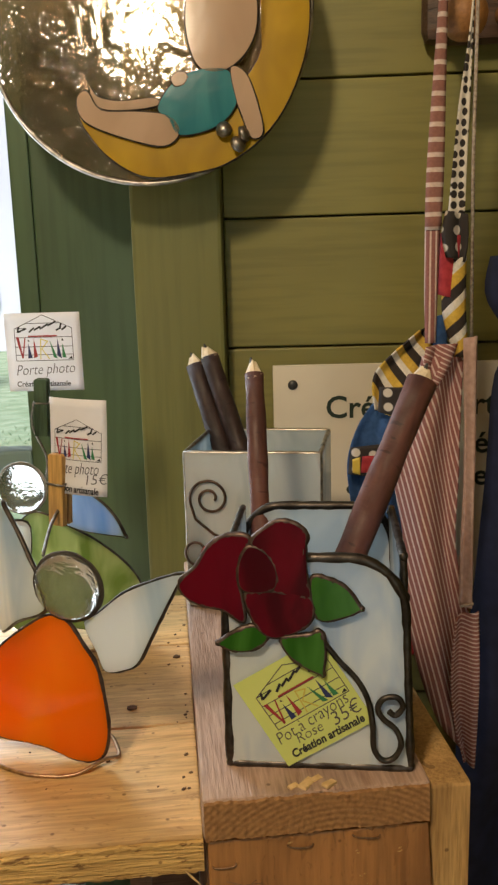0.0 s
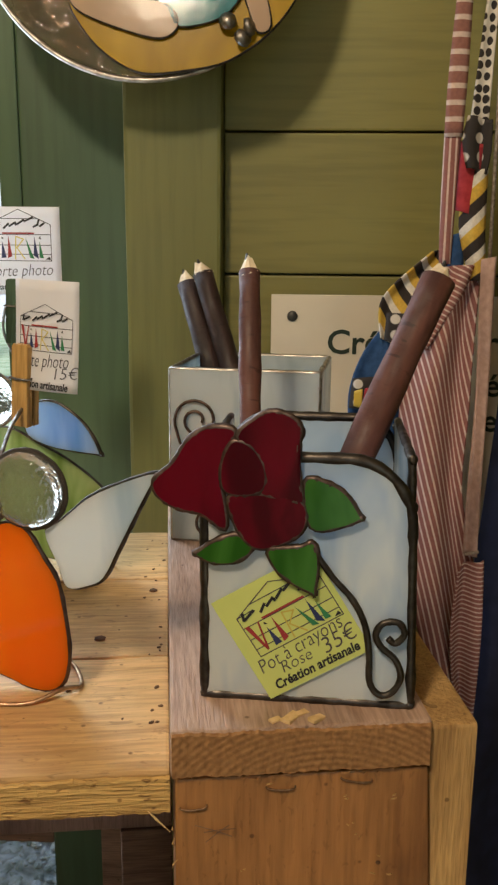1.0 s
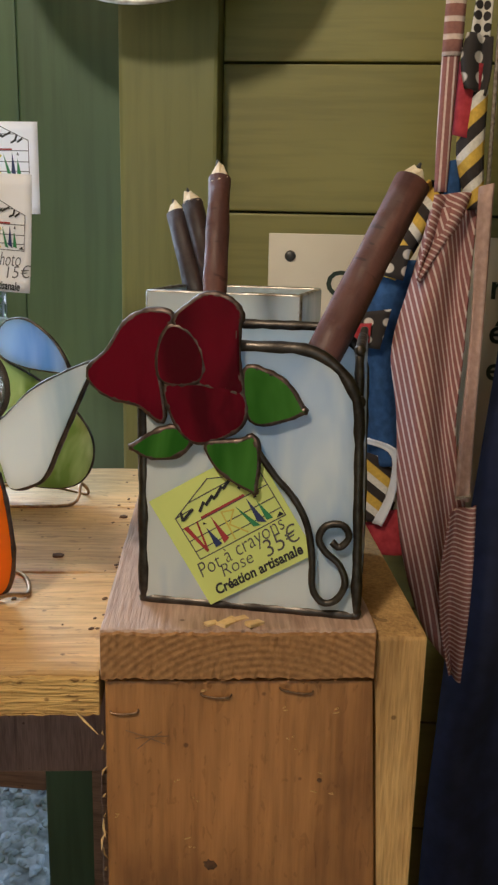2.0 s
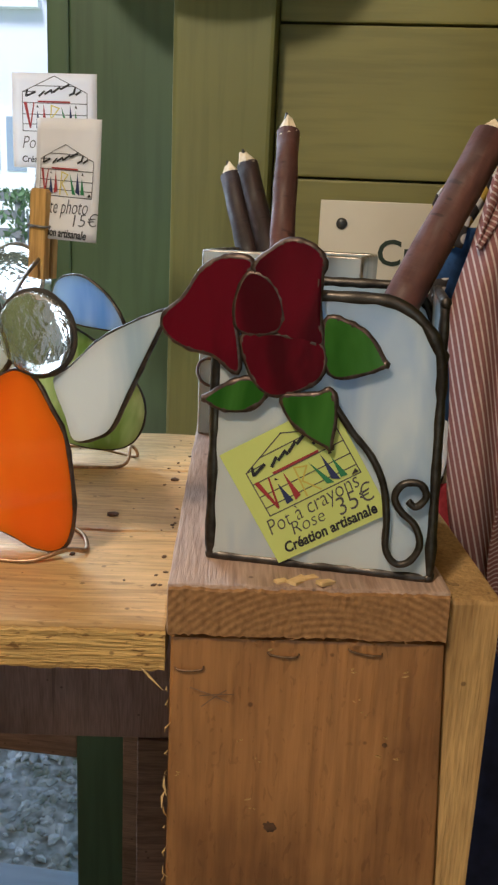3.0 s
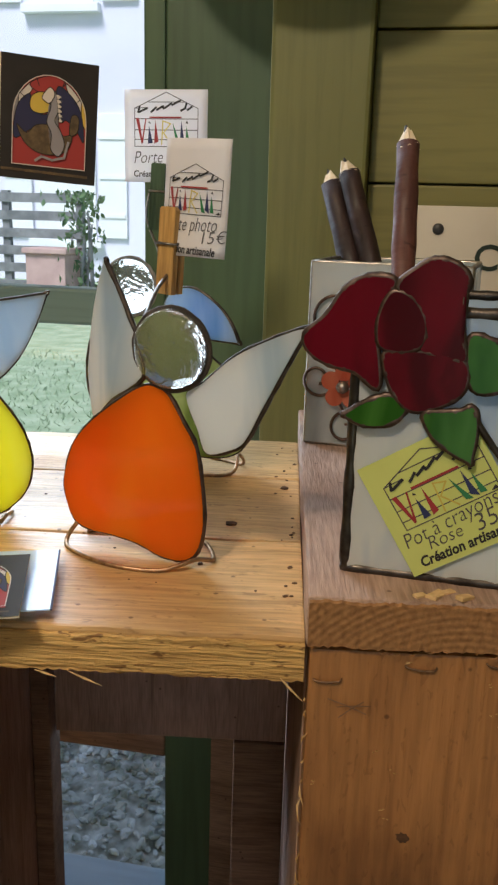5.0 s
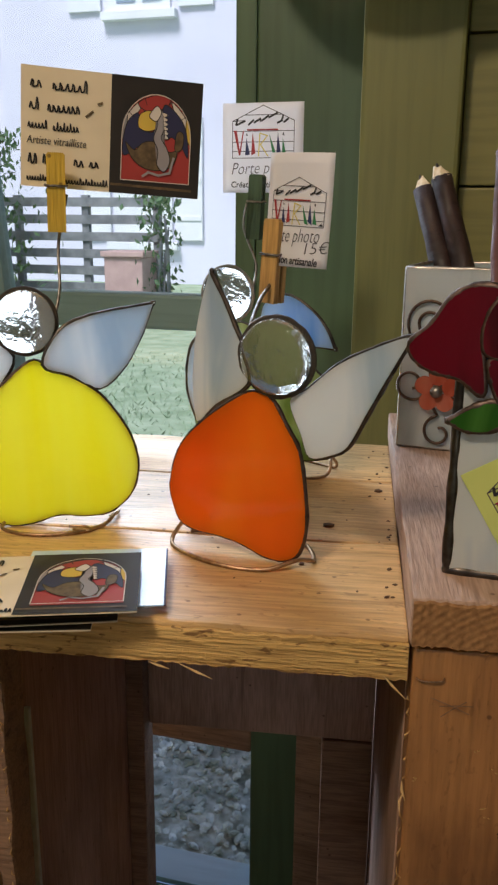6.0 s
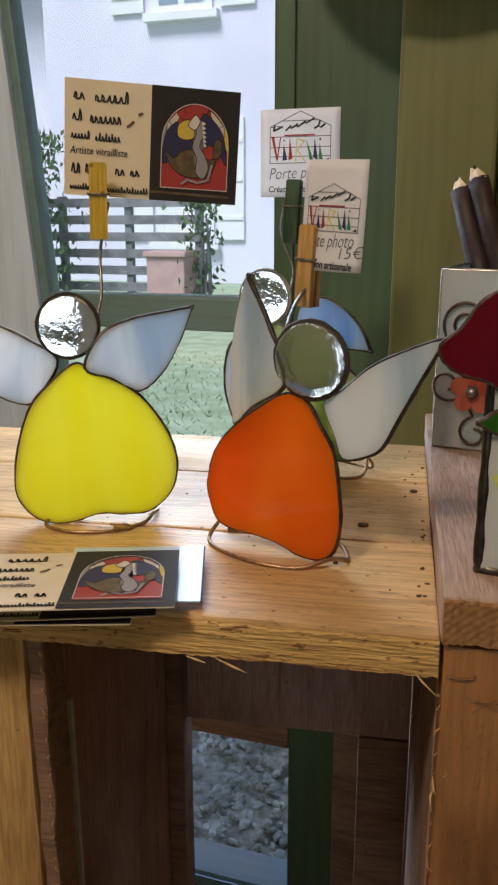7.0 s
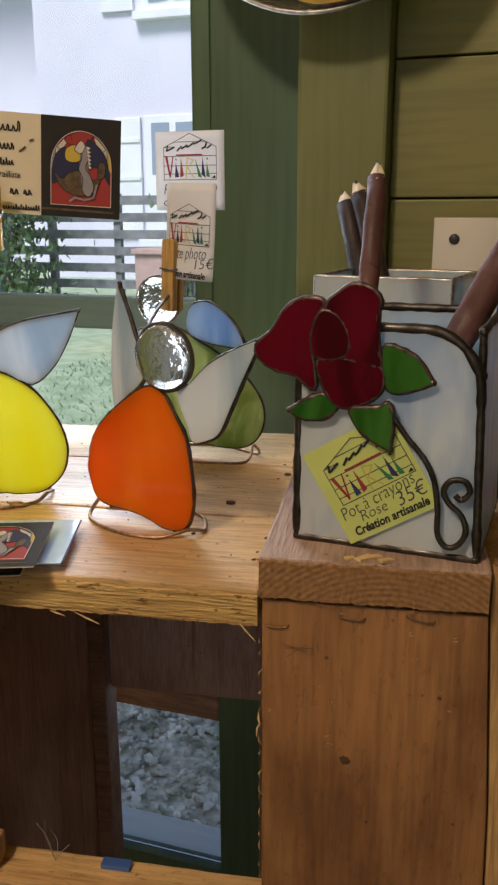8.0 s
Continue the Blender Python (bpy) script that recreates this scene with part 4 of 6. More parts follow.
# ---------------- pencil pots ----------------
def drop_top(w, h, arch):
    """Outline of a panel with rounded upper corners."""
    pts = [(0, 0), (w, 0), (w, h - arch)]
    pts += [(w - arch + arch * math.cos(a), h - arch + arch * math.sin(a)) for a in (radians(q) for q in range(8, 91, 9))]
    pts += [(arch - arch * math.sin(a), h - arch + arch * math.cos(a)) for a in (radians(q) for q in range(0, 90, 9))]
    pts.append((0, h - arch))
    return pts


def framed(name, pts, glass, parent, m, lead="lead", r=0.0023, seed=0, label=""):
    pane = part(name, sheet(pts, 0.003, -0.0015), glass, parent, label, m)
    line = []
    n = len(pts)
    for i in range(n):
        a, b = Vector((*pts[i], 0)), Vector((*pts[(i + 1) % n], 0))
        k = max(1, int((b - a).length / 0.004))
        line += [a.lerp(b, s / k) for s in range(k)]
    part("solder_edge", tube([(q.x, 0, q.y) for q in line], r, True, 8, 0.14, seed), lead, pane, smooth=True)
    return pane


def logo(parent, x, z, w, turn=0.0, y=-0.0004, tall=1.0):
    """A small printed house with a grid and coloured shards: plain shapes in place of a trade mark."""
    c, s = math.cos(radians(turn)), math.sin(radians(turn))

    def at(u, v):
        v *= tall
        return (x + w * (u * c - v * s), z + w * (u * s + v * c))
    strokes("logo_outline", [[at(0, 0), at(1, 0), at(1, 0.55), at(0.5, 0.78), at(0, 0.55), at(0, 0)], [at(0, 0.40), at(1, 0.40)], [at(0, 0.24), at(1, 0.24)], [at(0, 0.10), at(1, 0.10)], [at(0.2, 0.64), at(0.8, 0.64)], [at(0, 0.55), at(0.2, 0.56)]], w * 0.011, "pen", parent, y)
    strokes("logo_bar", [[at(0.25, 0.42), at(0.73, 0.42)]], w * 0.024, "ink_red", parent, y - 0.0001)
    strokes("logo_script", [[at(0.06, 0.50), at(0.08, 0.57)], [at(0.08, 0.50), at(0.20, 0.55)], [at(0.27, 0.50), at(0.34, 0.56)], [at(0.36, 0.53), at(0.45, 0.58), at(0.46, 0.55)], [at(0.49, 0.56), at(0.58, 0.62)], [at(0.60, 0.60), at(0.72, 0.66)], [at(0.74, 0.52), at(0.80, 0.55), at(0.82, 0.62)], [at(0.84, 0.53), at(0.90, 0.57)]], w * 0.03, "ink", parent, y - 0.0002)
    shards = [("ink_red", [(0.02, 0.41), (0.07, 0.41), (0.13, 0.06), (0.11, 0.03)]), ("ink_red", [(0.17, 0.40), (0.19, 0.41), (0.13, 0.04), (0.11, 0.06)]), ("ink_navy", [(0.23, 0.30), (0.29, 0.05), (0.21, 0.04)]), ("ink", [(0.22, 0.34), (0.26, 0.33), (0.23, 0.37)]),
              ("ink_red", [(0.33, 0.39), (0.38, 0.07), (0.31, 0.04)]), ("ink_leaf", [(0.60, 0.36), (0.66, 0.05), (0.73, 0.03)]), ("ink_navy", [(0.74, 0.38), (0.80, 0.03), (0.72, 0.08)]),
              ("ink_leaf", [(0.82, 0.30), (0.88, 0.04), (0.81, 0.05)]), ("ink", [(0.81, 0.34), (0.85, 0.33), (0.83, 0.38)]), ("ink", [(0.91, 0.02), (0.99, 0.02), (0.97, 0.07)])]
    strokes("logo_ribbon", [[at(0.43, 0.03), at(0.45, 0.37), at(0.57, 0.33), at(0.46, 0.20), at(0.58, 0.03)]], w * 0.016, "ink_yellow", parent, y - 0.00012)
    for mat, tri in shards:
        patches("logo_shard", [[at(*q) for q in tri]], mat, parent, y - 0.00015)


ROSE_POT = pose(0.0108, 0.3668, 0.0176, 0, 0, -3.5)


def front_pot():
    w, d, h, lean = 0.0795, 0.080, 0.0968, 0.0035
    p = thing("pencil_pot", ROSE_POT, "white opal stained glass pencil pot with a red rose front", "pencil pot", "pencil pots")
    front = [(x - lean * z / h * (x / w), z) for x, z in drop_top(w, h, 0.024)]
    framed("front_panel", front, "pot_glass", p, pose(0, 0, 0), seed=1)
    framed("back_panel", [(x - lean * z / h * (x / w), z) for x, z in drop_top(w, h, 0.020)], "white_glass", p, pose(0, d, 0), seed=2)
    side = [(0.003, 0), (d - 0.003, 0), (d - 0.003, h), (0.003, h)]
    framed("side_panel", side, "blue_white_glass", p, pose(w, 0, 0) @ pose(0, 0, 0, 0, -2.1, 0) @ pose(0, 0, 0, 0, 0, 90), r=0.0017, seed=3)
    framed("side_panel", side, "blue_white_glass", p, pose(0, 0, 0, 0, 0, 90), r=0.0017, seed=4)
    part("base_plate", box(0.001, w - 0.001, 0.001, d - 0.001, -0.0012, 0.0016, 0.0004), "lead", p)
    # lumps of solder where the seams meet
    for x, y, z in ((0, 0, 0), (w, 0, 0), (w - lean, 0.003, h), (w - lean * 0.75, 0.001, 0.079), (w - lean, d, h - 0.004), (0, 0.003, h)):
        bm = bmesh.new()
        bmesh.ops.create_icosphere(bm, subdivisions=2, radius=0.0022)
        for v in bm.verts:
            v.co += noise.noise_vector(v.co * 500 + Vector((x * 900, y * 700, z * 800))) * 0.0007
        part("solder_lump", bm, "lead", p, m=pose(x, y, z), smooth=True)
    # the rose, soldered on the front: outlines in millimetres over the pot's foot
    f = -0.0042

    def petal(name, pts, glass, y, seed, label):
        glazed(name, pts, glass, p, "rose_lead", 1.45, y, label, 5, seed)
    petal("petal", [(11.4, 106.9), (2.6, 107.8), (-5.1, 103.2), (-10.8, 94.4), (-18.2, 87.1), (-16.3, 81.4), (-9.4, 77.4), (-0.2, 75.5), (8, 70.1), (7.6, 79.9), (6, 89.6), (7.8, 99.2)], "red_glass", f, 5, "dark red petal")
    petal("petal", [(12.8, 105.1), (19.7, 111.9), (25.3, 114.4), (32, 112.5), (35.6, 108.1), (34.6, 102.6), (34.8, 91.3), (36.6, 81.9), (30.1, 82.8), (21.7, 84.5), (21.8, 92.3), (19.3, 98.2)], "red_glass", f - 0.0004, 6, "dark red petal")
    petal("petal", [(11.7, 103.2), (18.1, 100.8), (22.3, 93.9), (21.9, 86.1), (15.4, 83.6), (8.6, 84.8), (7, 90.5), (8, 97.5)], "red_glass", f - 0.0008, 7, "dark red inner petal")
    petal("petal", [(10.1, 82.4), (21.2, 83.4), (36, 81.2), (37.4, 72.2), (32.1, 66.8), (22.4, 63.2), (16.3, 65.7), (11.6, 73.4)], "red_glass", f - 0.0004, 8, "dark red lower petal")
    petal("leaf", [(37.7, 88.9), (45.1, 88.6), (52.3, 84.4), (57.8, 76.0), (57.8, 76.0), (51.0, 72.8), (40.1, 72.0)], "green_glass", f, 9, "green leaf")
    petal("leaf", [(-2.7, 59.6), (-2.7, 59.6), (4.5, 64.6), (12.4, 67.4), (18.1, 63.3), (12.8, 57.7), (4.2, 56.6)], "green_glass", f, 10, "green leaf")
    petal("leaf", [(24.6, 62.0), (30.5, 63.2), (36.5, 64.0), (41.0, 65.5), (42.6, 57.5), (41.5, 46.6), (41.5, 46.6), (34.0, 50.2), (28.0, 55.0)], "green_glass", f - 0.0006, 11, "green leaf")
    stem = [(41.8, 61.7), (48.7, 52.4), (56.2, 43.9), (61, 34.2), (63.1, 21.8), (63.6, 11.2), (67.4, 6), (72.2, 7.3), (75.2, 13.6), (72.9, 20.8), (67.6, 25.5), (65.2, 30.4), (67.7, 35.2), (73.4, 35.8), (75.8, 31.5), (72.7, 27.5), (69.9, 29.3)]
    line = smooth_loop([(a * MM, -0.0046, b * MM) for a, b in stem], 5, False)
    part("stem", tube(line, 0.0013, False, 8, 0.06, 3), "lead", p, "dark curled wire stem", smooth=True)


front_pot()


def price_tag():
    t = thing("price_tag", ROSE_POT @ pose(0.0026, -0.0031, 0.0389), "lime green paper price tag leaning on the pot", "price tag", "price tags")
    # the label stands on one corner; its own axes: along its upper edge and down from it
    sh = part("paper", box(0, 0.0446, 0, 0.0003, -0.0450, 0), "paper_lime", t, "", pose(0, 0, 0, 0, -31.5, 0))
    logo(sh, 0.0058, -0.0278, 0.0365, 0.8, -0.00015, 0.88)
    words("writing", "Pot à crayons", 0.0082, "pen", sh, 0.0024, -0.0345, -0.00015, 4.5, 0.25, -0.00009, span=0.0375)
    words("writing", "Rose", 0.0070, "pen", sh, 0.0098, -0.0378, -0.00015, 1, 0.25, -0.00009, span=0.0132)
    words("writing", "35€", 0.0092, "pen", sh, 0.0280, -0.0385, -0.00015, 3, 0.2, -0.00009, span=0.0150)
    words("writing", "Création artisanale", 0.0054, "ink", sh, 0.0044, -0.0427, -0.00015, 0, 0.2, 0.00016, span=0.0365)


price_tag()


def rear_pot():
    w, d, h = 0.087, 0.078, 0.1035
    p = thing("pencil_pot", pose(-0.0265, 0.549, 0.0178, 0, 0, -7), "square pale grey stained glass pencil pot with wire scrolls", "pencil pot", "pencil pots")
    side = [(0, 0), (d, 0), (d, h), (0, h)]
    full = [(0, 0), (w, 0), (w, h), (0, h)]
    framed("front_panel", full, "grey_glass", p, pose(0, 0, 0), "solder", 0.0014, 21)
    framed("back_panel", full, "grey_glass", p, pose(0, d, 0), "solder", 0.0014, 22)
    framed("side_panel", side, "grey_glass", p, pose(w, 0, 0, 0, 0, 90), "solder", 0.0014, 23)
    framed("side_panel", side, "grey_glass", p, pose(0, 0, 0, 0, 0, 90), "solder", 0.0014, 24)
    part("base_plate", box(0.001, w - 0.001, 0.001, d - 0.001, -0.0016, 0.0014, 0.0004), "lead_brown", p)

    def spiral(cx, cz, r, turns, start, tail):
        pts = [(cx + r * (1 - 0.75 * k / 40) * math.cos(start + turns * math.tau * k / 40), -0.0032, cz + r * (1 - 0.75 * k / 40) * math.sin(start + turns * math.tau * k / 40)) for k in range(41)]
        return [(a, -0.0032, b) for a, b in tail] + pts
    part("scroll", tube(spiral(0.016, 0.074, 0.0135, -1.6, 3.4, [(0.034, 0.044), (0.018, 0.050), (0.006, 0.060)]), 0.0009, False, 7), "lead_brown", p, "dark curled wire", smooth=True)
    part("scroll", tube(spiral(0.0065, 0.038, 0.0120, -1.3, 0.6, [(0.022, 0.030), (0.020, 0.042)]), 0.0009, False, 7), "lead_brown", p, "dark curled wire", smooth=True)
    part("scroll", tube(spiral(0.024, 0.010, 0.010, 1.0, 1.7, [(0.018, 0.028)]), 0.0009, False, 7), "lead_brown", p, "dark curled wire", smooth=True)
    for k in range(5):
        a = math.tau * k / 5 + 0.3
        c = (22.0 + 8.2 * math.cos(a), 35.0 + 8.2 * math.sin(a))
        blob = [(c[0] + 5.2 * math.cos(q), c[1] + 5.2 * math.sin(q)) for q in (math.tau * i / 8 for i in range(8))]
        glazed("flower_petal", blob, "rose_pink_glass", p, "lead_brown", 0.7, -0.004, "coral glass petal", 3, k, edge=False)
    part("flower_centre", lathe([(0.0012, -0.003), (0.0036, -0.001), (0.0036, 0.0012), (0.0014, 0.003)], 12), "wire", p, "dark metal bead", pose(0.022, -0.0075, 0.035, 90, 0, 0), True)


rear_pot()


def twig_pencil(base, tip, r, mat, seed, label):
    a, b = Vector(base), Vector(tip)
    length = (b - a).length
    t = thing("twig_pencil", along(a, b), label, "pencil", "twig pencils")
    rng = random.Random(seed)
    path = []
    for i in range(15):
        s = i / 14
        bend = 0.0012 * math.sin(3.0 * s + seed)
        path.append((bend, 0.0008 * math.sin(5 * s + seed * 2), s * (length - 0.016)))
    bm = tube(path, r, False, 18, 0.075, seed)
    part("bark", bm, mat, t, smooth=True)
    knot = path[8 + seed % 3]
    part("bud_scar", tube([(knot[0], knot[1] - r * 0.9, knot[2]), (knot[0], knot[1] - r * 1.12, knot[2] + 0.002)], r * 0.32, False, 8, 0.1, 1, 0.6), mat, t, smooth=True)
    top = Vector(path[-1])
    bm = bmesh.new()
    facets = 8
    low = [bm.verts.new(top + Vector((r * 1.01 * math.cos(math.tau * k / facets), r * 1.01 * math.sin(math.tau * k / facets), -0.0002 - 0.0042 * rng.random()))) for k in range(facets)]
    high = [bm.verts.new(top + Vector((r * (0.12 + 0.38 * math.cos(math.tau * k / facets)), 0.36 * r * math.sin(math.tau * k / facets), 0.0052 + 0.0036 * rng.random()))) for k in range(facets)]
    for k in range(facets):
        bm.faces.new((low[k], low[(k + 1) % facets], high[(k + 1) % facets], high[k]))
    bm.faces.new(high)
    part("whittled_point", bm, "cut_wood", t, "pale whittled point")
    part("pencil_lead", tube([top + Vector((0.0006, 0, 0.002)), top + Vector((0.0010, 0, 0.0072)), top + Vector((0.0011, 0, 0.0100))], 0.0012, False, 8, 0, 0, 0.5), "graphite", t, "dark pencil lead")


twig_pencil((0.0300, 0.402, 0.0215), (0.0200, 0.4930, 0.1922), 0.0054, "bark", 1, "slim red-brown twig pencil standing in the rose pot")
twig_pencil((0.0345, 0.3945, 0.0215), (0.1151, 0.4646, 0.1895), 0.0078, "bark", 2, "thick red-brown twig pencil leaning out of the rose pot")
twig_pencil((0.0175, 0.584, 0.0215), (-0.0312, 0.6478, 0.1820), 0.0072, "bark_dark", 3, "dark brown twig pencil in the square pot")
twig_pencil((0.0350, 0.586, 0.0215), (-0.0203, 0.6412, 0.1885), 0.0072, "bark_dark", 4, "dark brown twig pencil in the square pot")


# ---------------- angels, each a photo stand with a clothes peg ----------------
def nugget_head(parent, x, z, rx, rz, y=0.0, lead="lead", thick=0.0075):
    bm = bmesh.new()
    bmesh.ops.create_uvsphere(bm, u_segments=40, v_segments=26, radius=1.0)
    for v in bm.verts:
        if v.co.y > 0:
            v.co.y *= 0.25
        v.co += noise.noise_vector(v.co * 1.7 + Vector((x * 90, 0, z * 50))) * 0.02
        v.co += noise.noise_vector(v.co * 6 + Vector((x * 90, 0, z * 50))) * 0.012
    head = part("head", bm, "nugget", parent, "clear glass nugget", pose(x, y, z) @ Matrix.Diagonal((rx, thick, rz, 1)), True)
    ring = tube([(math.cos(a), 0, math.sin(a)) for a in (math.tau * k / 40 for k in range(40))], 0.085, True, 8, 0.15, 5)
    part("solder_edge", ring, lead, head, smooth=True)


def peg(name_mat, parent, x, y, z0, z1, lean=0.0, yaw=0.0, width=0.0085, label=""):
    h = z1 - z0
    p = new("clothes_peg")
    p.parent = parent
    p.matrix_basis = pose(x, y, z0, 0, lean, yaw)
    tagged(p, label)
    w = width / 2
    prof = [(-w, 0), (w, 0), (w, h * 0.56), (w * 0.86, h * 0.585), (w, h * 0.61), (w, h * 0.97), (w * 0.8, h), (-w * 0.8, h), (-w, h * 0.97), (-w, h * 0.61), (-w * 0.86, h * 0.585), (-w, h * 0.56)]
    part("front_half", sheet(prof, 0.0035, -0.0040), name_mat, p)
    part("back_half", sheet(prof, 0.0035, 0.0010), name_mat, p)
    part("spring", tube([(-w - 0.0006, -0.0046, h * 0.585), (w + 0.0006, -0.0046, h * 0.585), (w + 0.0008, 0.0, h * 0.60), (w + 0.0006, 0.0050, h * 0.585), (-w - 0.0006, 0.0050, h * 0.585), (-w - 0.0008, 0, h * 0.60)], 0.0006, True, 6), "wire", p, "steel spring", smooth=True)
    return p


def ring_foot(parent, line, mat="ring_wire"):
    part("foot_wire", tube(smooth_loop(line, 6, False), 0.0010, False, 7), mat, parent, "bent copper wire foot", smooth=True)


def orange_angel():
    base = pose(-0.0814, 0.3985, 0, 0, 0, -15)
    a = thing("photo_stand", base, "orange stained glass angel photo stand with white wings", "photo stand", "angel photo stands")
    glazed("body", [(4.1, 75.5), (11.1, 75.7), (16.6, 72.5), (23.2, 62.2), (28.9, 52.9), (31.9, 37), (33.1, 20.4), (30.1, 7.6), (22.9, 2.4), (12.5, 2.4), (0.5, 6), (-12.7, 7.4), (-23.7, 7.7), (-32.4, 11.1), (-37.2, 22.9), (-36.5, 33.5), (-31.3, 47.1), (-20.3, 58.9), (-7.3, 68.7)], "orange_glass", a, "lead_brown", 1.2, 0, "", 4, 31)
    nugget_head(a, 0.0181, 0.0922, 0.0172, 0.0163, -0.002)
    inv = base.inverted()
    glazed("wing", [(2.6, 73.8), (11.3, 79.9), (25.1, 91.1), (38.2, 98.2), (52.9, 104.5), (58.8, 106.1), (58.8, 106.1), (54.5, 98.9), (47.8, 87.2), (39.6, 72.5), (32.2, 59.5), (24, 54.3), (13.5, 51.6), (9.1, 60.1)], "white_glass", a, "lead", 1.2, 0, "white opal wing", 4, 32, m=inv @ pose(-0.06, 0.395, 0, 0, 0, -26))
    glazed("wing", [(-36.4, 123.4), (-36.4, 123.4), (-21.1, 111.5), (-9.4, 100.4), (-0.9, 92.9), (2.1, 79.9), (-30, 64.7), (-48.7, 53), (-53.7, 54.2), (-57, 69.3), (-53.2, 92.3), (-44.2, 112)], "blue_white_glass", a, "lead", 1.2, 0, "pale blue-white wing", 4, 33, m=inv @ pose(-0.078, 0.396, 0, 0, 0, -48))
    ring_foot(a, [(-0.0305, 0, 0.011), (-0.0349, -0.004, 0.002), (-0.0256, -0.012, 0.001), (-0.0023, -0.017, 0.001), (0.0186, -0.012, 0.001), (0.0297, -0.001, 0.004), (0.0326, 0.01, 0.001), (0.014, 0.028, 0.001), (-0.021, 0.026, 0.001), (-0.0338, 0.01, 0.001)])
    peg("peg_wood", a, -0.0052, 0.0346, 0.1105, 0.1475, 4, -5, 0.0084, "plain wooden clothes peg")
    part("wire", tube(smooth_loop([(0.004, 0.003, 0.104), (0.008, 0.020, 0.113), (0.016, 0.036, 0.124), (0.0165, 0.042, 0.131)], 6, False), 0.0009, False, 7), "wire", a, "bent steel wire", pose(0, 0, 0, 0, 0, 30), True)


orange_angel()


def yellow_angel():
    base = pose(-0.18, 0.41, 0, 0, 0, 28)
    a = thing("photo_stand", base, "yellow stained glass angel photo stand with pale wings", "photo stand", "angel photo stands")
    inv = base.inverted()
    glazed("body", [(-8.1, 81.6), (-1.5, 80), (11.1, 73.2), (23.4, 64.9), (32.5, 53.1), (38.6, 41.1), (40.9, 27.6), (37.1, 14), (26.1, 4.8), (12.9, 3.8), (1.9, 5), (-11.2, 1.6), (-22.1, 1.2), (-31.4, 5.2), (-38.3, 15.2), (-39.1, 27), (-35.3, 46.3), (-28.9, 62.1), (-19.3, 72.6)], "yellow_glass", a, "lead_brown", 1.1, 0, "", 4, 41)
    nugget_head(a, -0.0094, 0.1006, 0.0142, 0.0150, -0.002)
    glazed("wing", [(-10.6, 80.9), (-1.9, 96.2), (12.7, 102.5), (32.4, 105.4), (44.4, 106.8), (44.4, 106.8), (39, 93.3), (29.9, 77.8), (16.2, 67.5), (1.9, 75.2)], "blue_white_glass", a, "lead", 1.2, 0, "pale blue-white wing", 4, 42, m=inv @ pose(-0.172, 0.412, 0, 0, 0, 44))
    glazed("wing", [(-4.7, 84), (-18, 93.2), (-29, 98.7), (-44, 104), (-56, 106), (-56, 106), (-50, 88), (-42, 72), (-30, 64.1), (-18.5, 62.6), (-12, 70)], "blue_white_glass", a, "lead", 1.2, 0, "pale blue-white wing", 4, 43, m=inv @ pose(-0.19, 0.405, 0, 0, 0, 15))
    ring_foot(a, [(-0.0245, 0, 0.003), (-0.025, -0.006, 0.001), (-0.012, -0.016, 0.001), (0.006, -0.018, 0.001), (0.022, -0.010, 0.001), (0.0285, 0.000, 0.003), (0.030, 0.012, 0.001), (0.012, 0.026, 0.001), (-0.016, 0.022, 0.001), (-0.026, 0.010, 0.001)])
    part("foot_curl", tube(smooth_loop([(0.008, -0.012, 0.001), (0.016, -0.016, 0.001), (0.014, -0.010, 0.001), (0.006, -0.008, 0.001)], 5, False), 0.0008, False, 6), "ring_wire", a, smooth=True)
    peg("peg_yellow", a, 0.0072, 0.0205, 0.1405, 0.1765, 1.5, 0, 0.0086, "yellow dyed wooden clothes peg")
    part("wire", tube(smooth_loop([(0.003, 0.004, 0.098), (0.007, 0.012, 0.114), (0.0075, 0.022, 0.135), (0.0125, 0.0265, 0.158)], 6, False), 0.0008, False, 7), "wire", a, "bent steel wire", smooth=True)


yellow_angel()


